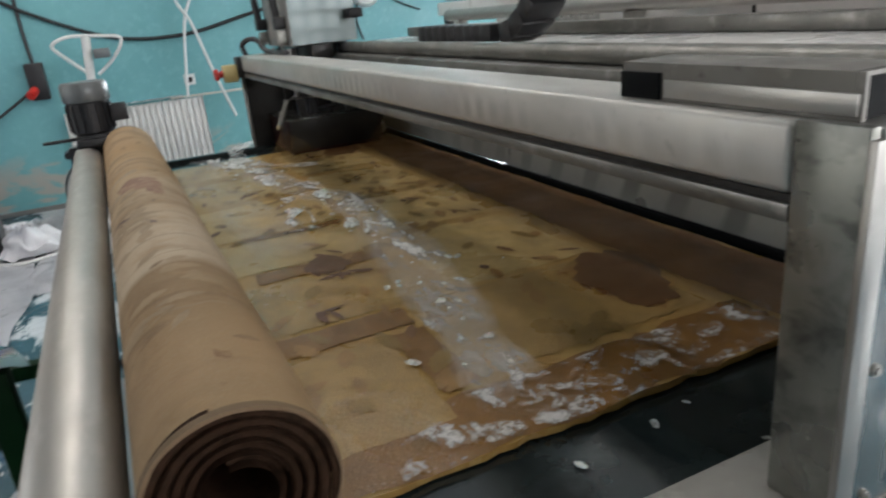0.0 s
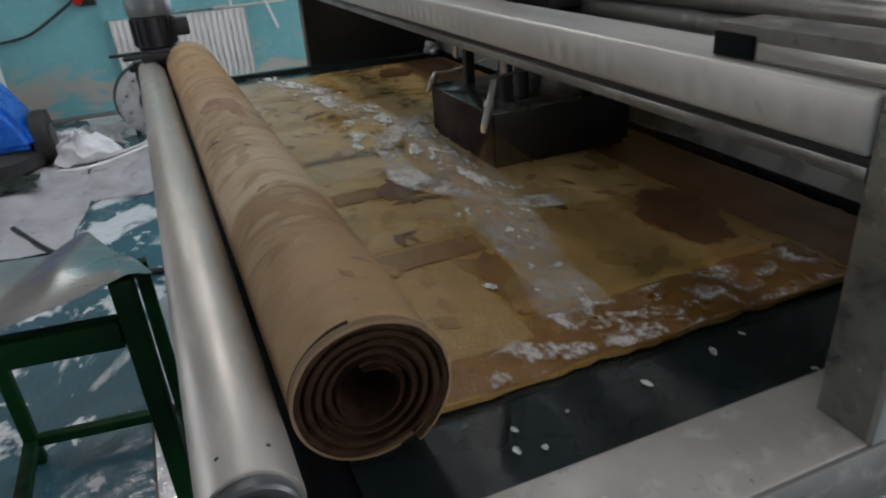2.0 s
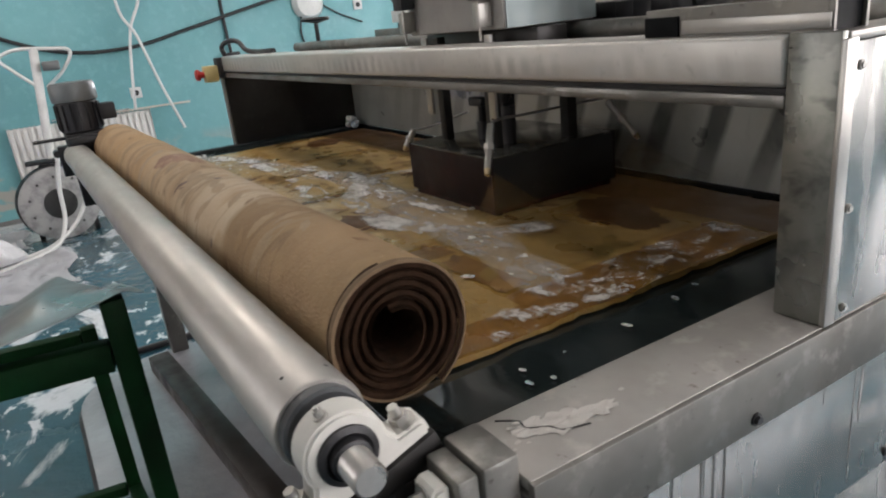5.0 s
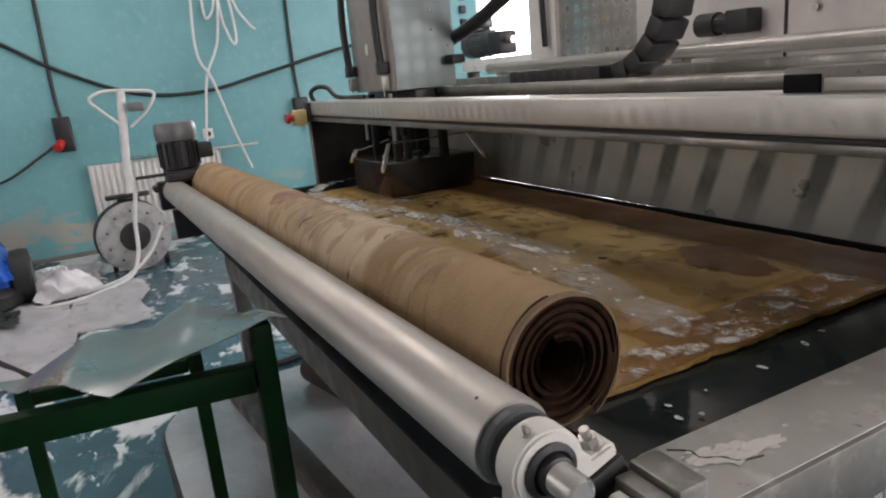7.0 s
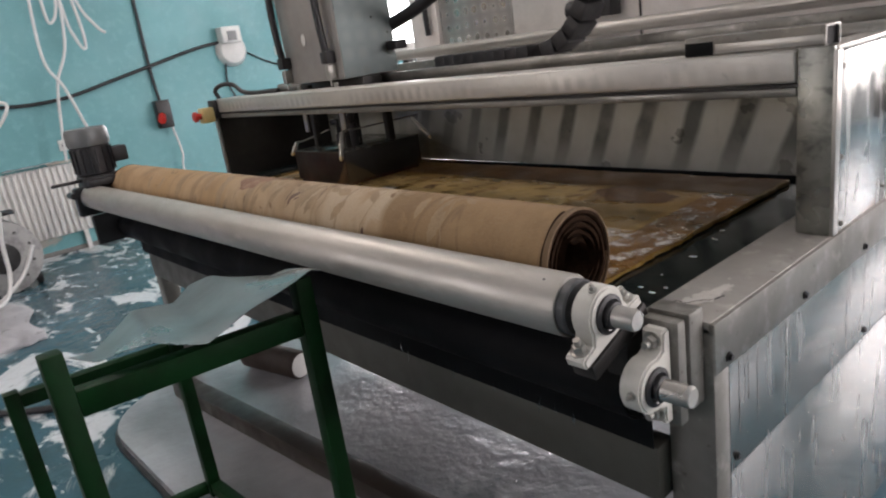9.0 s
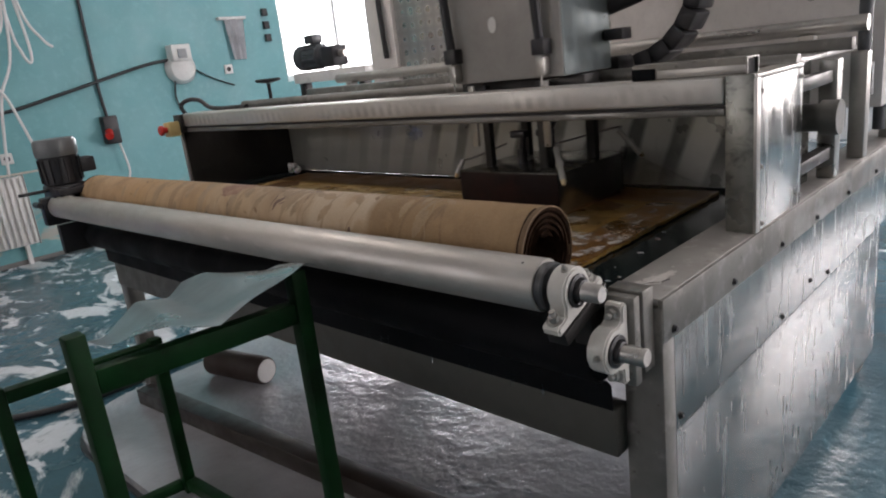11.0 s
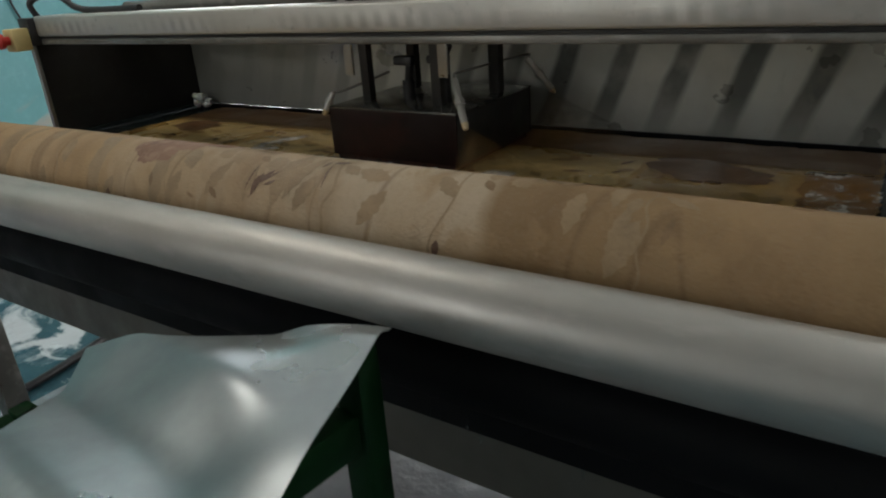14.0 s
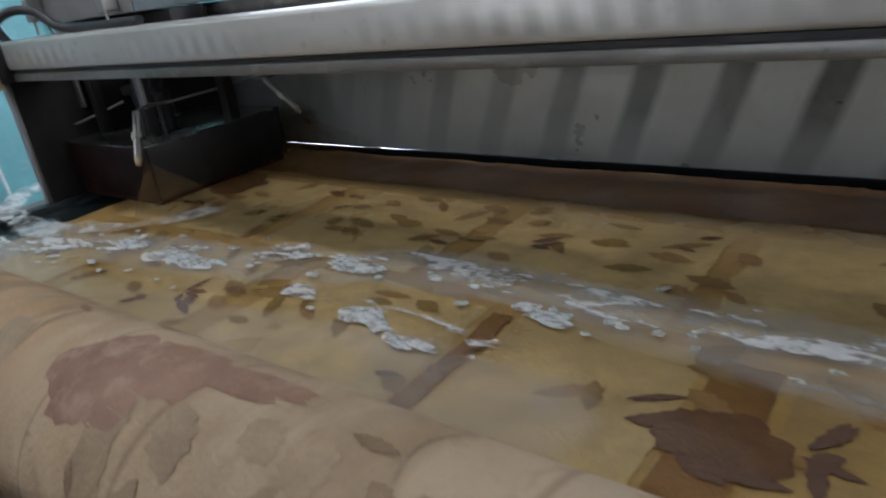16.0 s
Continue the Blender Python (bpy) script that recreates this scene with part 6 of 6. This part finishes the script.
def floor_polisher():
    top = thing("floor_polisher", (-4.75, -0.26, 0), "tipped floor polisher with round grey pad and white handle", "floor polisher")
    lean = Matrix.Translation((0, 0, 0.245)) @ Matrix.Rotation(radians(8), 4, "Z") @ X_AXIS
    bm = B()
    lathe(bm, [(0.235, 0.0), (0.242, 0.01), (0.242, 0.03), (0.21, 0.04)], lean, 44)
    pad = part("pad", bm, PADGREY, top, "round pale grey pad")
    bm = B()
    lathe(bm, [(0.245, -0.06), (0.25, -0.05), (0.245, -0.002)], lean, 44)
    part("hood", bm, BLACK, top)
    bm = B()
    lathe(bm, [(0.1, 0.0405), (0.1, 0.046), (0.085, 0.05)], lean, 30)
    part("hub", bm, RUBBER, top, "dark centre hub")
    for k in range(10):
        a = k * 0.63
        bm = B()
        tube(bm, lean @ Vector((0.18 * math.cos(a), 0.18 * math.sin(a), 0.036)), lean @ Vector((0.18 * math.cos(a), 0.18 * math.sin(a), 0.046)), 0.008, 10)
        part("rivet", bm, RUBBER, pad)
    bm = B()
    tube(bm, (-0.06, 0.02, 0.48), (-0.02, 0.1, 1.23), 0.027, 18)
    part("handle_tube", bm, WHITE, top)
    bm = B()
    sweep(bm, [(-0.03, 0.08, 0.98), (-0.02, -0.04, 1.1), (-0.01, -0.1, 1.18), (-0.01, 0.0, 1.225), (-0.01, 0.18, 1.215), (-0.01, 0.3, 1.19), (-0.02, 0.24, 1.08), (-0.03, 0.12, 0.98)], 0.011)
    part("handle_bar", bm, WHITE, top)
    bm = B()
    boxed(bm, -0.03, 0.05, 0.12, 0.22, 1.08, 1.14, bevel=0.01)
    part("switch_grip", bm, GREYCOWL, top)
    bm = B()
    boxed(bm, -0.08, 0.02, -0.13, 0.15, 0.51, 0.535, bevel=0.006)
    boxed(bm, -0.09, 0.0, -0.06, 0.08, 0.43, 0.5, bevel=0.01)
    part("yoke", bm, BLACK, top)
    for y in (-0.17, 0.17):
        bm = B()
        tube(bm, (-0.09, y, 0.06), (-0.09, y + 0.03, 0.06), 0.06, 20)
        part("wheel", bm, RUBBER, top)


floor_polisher()
bm = B()
sweep(bm, [(-4.67, -0.2, 0.55), (-4.66, -0.24, 0.35), (-4.62, -0.26, 0.15), (-4.5, -0.33, 0.03), (-4.3, -0.5, 0.014), (-4.15, -0.75, 0.014), (-4.25, -1.0, 0.014)], 0.014)
sweep(bm, [(-4.64, -0.08, 0.3), (-4.6, -0.2, 0.12), (-4.5, -0.38, 0.02), (-4.35, -0.6, 0.014)], 0.012)
solid("polisher_cord", bm, WHITE_CORD, "white mains cord trailing on the wet floor", "cord")


def scrubber():
    top = thing("scrubber_dryer", (-4.4, -1.29, 0), "blue ride-behind floor scrubber with black wheels", "floor scrubber")
    bm = B()
    prism(bm, [(-0.5, 0.16), (0.34, 0.16), (0.3, 0.3), (0.12, 0.62), (0.02, 0.78), (-0.5, 0.8)], 0.5, Matrix(((0, 0, 1, -0.3), (1, 0, 0, 0), (0, 1, 0, 0), (0, 0, 0, 1))))
    bmesh.ops.bevel(bm, geom=bm.edges[:], offset=0.04, segments=3, affect="EDGES")
    part("body", bm, BLUE, top)
    bm = B()
    lathe(bm, [(0.33, 0.03), (0.36, 0.05), (0.36, 0.12), (0.3, 0.155)], Matrix.Translation((0.0, 0.0, 0)), 40)
    part("brush_deck", bm, RUBBER, top, "black brush deck ring")
    bm = B()
    lathe(bm, [(0.13, -0.05), (0.165, -0.045), (0.17, 0.0), (0.165, 0.045), (0.13, 0.05)], Matrix.Translation((-0.05, 0.36, 0.171)) @ Matrix.Rotation(radians(90), 4, "X"), 32)
    w = part("wheel", bm, RUBBER, top, "worn black rubber wheel")
    bm = B()
    lathe(bm, [(0.08, -0.055), (0.08, 0.055)], Matrix.Translation((-0.05, 0.36, 0.171)) @ Matrix.Rotation(radians(90), 4, "X"), 24)
    part("rim", bm, GREYCOWL, w)
    bm = B()
    lathe(bm, [(0.1, 0), (0.1, 0.004)], Matrix.Translation((0.2405, -0.05, 0.5)) @ X_AXIS @ Matrix.Diagonal((1, 0.6, 1, 1)), 28)
    part("badge", bm, WHITE, top, "white oval badge")
    bm = B()
    boxed(bm, -0.2, 0.15, -0.45, 0.0, 0.81, 0.92, bevel=0.03)
    tube(bm, (0.0, -0.1, 0.9), (0.1, 0.05, 1.1), 0.025, 14)
    boxed(bm, 0.02, 0.18, -0.1, 0.12, 1.08, 1.13, bevel=0.01)
    part("control_head", bm, BLACK, top)


scrubber()


def crumpled(name, x0, x1, y0, y1, material, label, category, seed, amp=0.03):
    bm = B()
    n = 26
    g = []
    for i in range(n + 1):
        row = []
        for j in range(n + 1):
            u, v = i / n, j / n
            x = x0 + (x1 - x0) * u + 0.12 * noise.noise((u * 2, v * 2, seed))
            y = y0 + (y1 - y0) * v + 0.1 * noise.noise((u * 2.3, v * 2.1, seed + 5))
            row.append(bm.verts.new((x, y, 0.006 + amp * abs(noise.noise((u * 4, v * 4, seed + 9))) + amp * 0.4 * abs(noise.noise((u * 11, v * 11, seed + 2))))))
        g.append(row)
    for i in range(n):
        for j in range(n):
            bm.faces.new((g[i][j], g[i + 1][j], g[i + 1][j + 1], g[i][j + 1]))
    bmesh.ops.solidify(bm, geom=bm.faces[:], thickness=0.003)
    return solid(name, bm, material, label, category)


crumpled("plastic_sheet", -4.9, -2.9, -1.35, -0.72, CLOTH, "dirty white plastic sheet spread on the wet floor", "plastic sheet", 2)
crumpled("plastic_sheet", -4.4, -3.5, -0.7, -0.3, CLOTH, "dirty white plastic sheet lying in suds", "plastic sheet", 12, 0.03)
crumpled("plastic_sheet", -5.2, -4.6, -0.95, -0.5, CLOTH, "dirty white plastic sheet bunched near the wall", "plastic sheet", 7, 0.06)


def white_sack(at):
    """A half-full plastic sack slumped on the floor, its gathered neck fallen open."""
    top = thing("white_sack", at, "slumped white plastic sack standing in foam near the polisher", "sack")
    bm = B()
    n, m = 36, 14
    rings = []
    for j in range(m + 1):
        t = j / m
        r = (0.19 * (1 - t ** 1.3) ** 0.85 + 0.022) * (1 if t > 0.06 else 0.93)
        ring = []
        for i in range(n):
            a = 2 * math.pi * i / n
            q = r * (1 + 0.42 * noise.noise((math.cos(a) * 1.6, math.sin(a) * 1.6, t * 2.5)) + 0.07 * math.sin(9 * a + 3 * t) * t)
            ring.append(bm.verts.new((q * math.cos(a) + 0.05 * t * t, q * 0.85 * math.sin(a) - 0.03 * t, 0.17 * t + 0.05 * noise.noise((math.cos(a) * 2.5, math.sin(a) * 2.5, t * 3)) * (1 if 0 < j else 0))))
        rings.append(ring)
    for p, q in zip(rings, rings[1:]):
        for i in range(n):
            bm.faces.new((p[i], p[(i + 1) % n], q[(i + 1) % n], q[i]))
    bm.faces.new(rings[0][::-1])
    bm.faces.new(rings[-1])
    part("sack_body", bm, CLOTH, top)
    bm = B()
    for k in range(5):
        a = -0.9 + 0.45 * k
        sweep(bm, [(0.05, -0.03, 0.15), (0.05 + 0.03 * math.cos(a), -0.03 + 0.03 * math.sin(a), 0.185), (0.05 + 0.085 * math.cos(a), -0.03 + 0.085 * math.sin(a), 0.175 + 0.008 * (k % 2))], 0.011)
    part("gathered_neck", bm, CLOTH, top)


white_sack((-4.36, -0.72, 0.03))
crumpled("dirty_rag", -4.08, -3.84, -1.2, -0.98, RAG, "dark green grey rag lying on the plastic sheet", "rag", 5, 0.05).location.z = 0.03
bm = B()
sweep(bm, [(-3.3, -1.0, 0.015), (-2.9, -0.8, 0.015), (-2.6, -0.58, 0.015), (-2.42, -0.3, 0.015), (-2.4, 0.1, 0.015), (-2.5, 0.5, 0.015)], 0.014)
solid("floor_hose", bm, BLACK, "black rubber hose lying on the wet floor", "hose")


# ---------------------------------------------------------------- what moves
HEAD = [(0, -2.04), (0.5, -1.70), (1, -1.43), (1.5, -1.15), (2, -0.89), (2.5, -0.60), (3, -0.35), (3.5, -0.145), (3.75, -0.12), (4, -0.178), (4.2, -0.271), (4.7, -0.53),
        (5.2, -0.79), (5.7, -1.05), (6.3, -1.37), (6.5, -1.485), (7, -1.75), (7.5, -2.0), (7.75, -2.06), (8, -2.04), (8.5, -1.79), (9, -1.541), (9.2, -1.434), (9.7, -1.17),
        (10.2, -0.91), (10.7, -0.65), (11.3, -0.33), (11.5, -0.225), (11.75, -0.12), (12, -0.121), (12.5, -0.233), (13, -0.459), (13.5, -0.71), (14, -0.965), (14.5, -1.22),
        (15, -1.512), (15.5, -1.775), (15.8, -1.925), (16, -2.02)]


def motions():
    walk(carriage, [(t, pose(x, 0, 0)) for t, x in HEAD])
    walk(chain, [(t, pose(-0.27 + 0.45 * x, 0, 0)) for t, x in HEAD])
    rows = []
    for i, (t, x) in enumerate(HEAD):
        ahead = HEAD[min(i + 1, len(HEAD) - 1)][1] - HEAD[max(i - 1, 0)][1]
        push = max(-0.07, min(0.05, ahead * 0.2))
        rows.append((t, pose(min(x + push, -0.6), 0, 0)))
    walk(wave, rows)


motions()
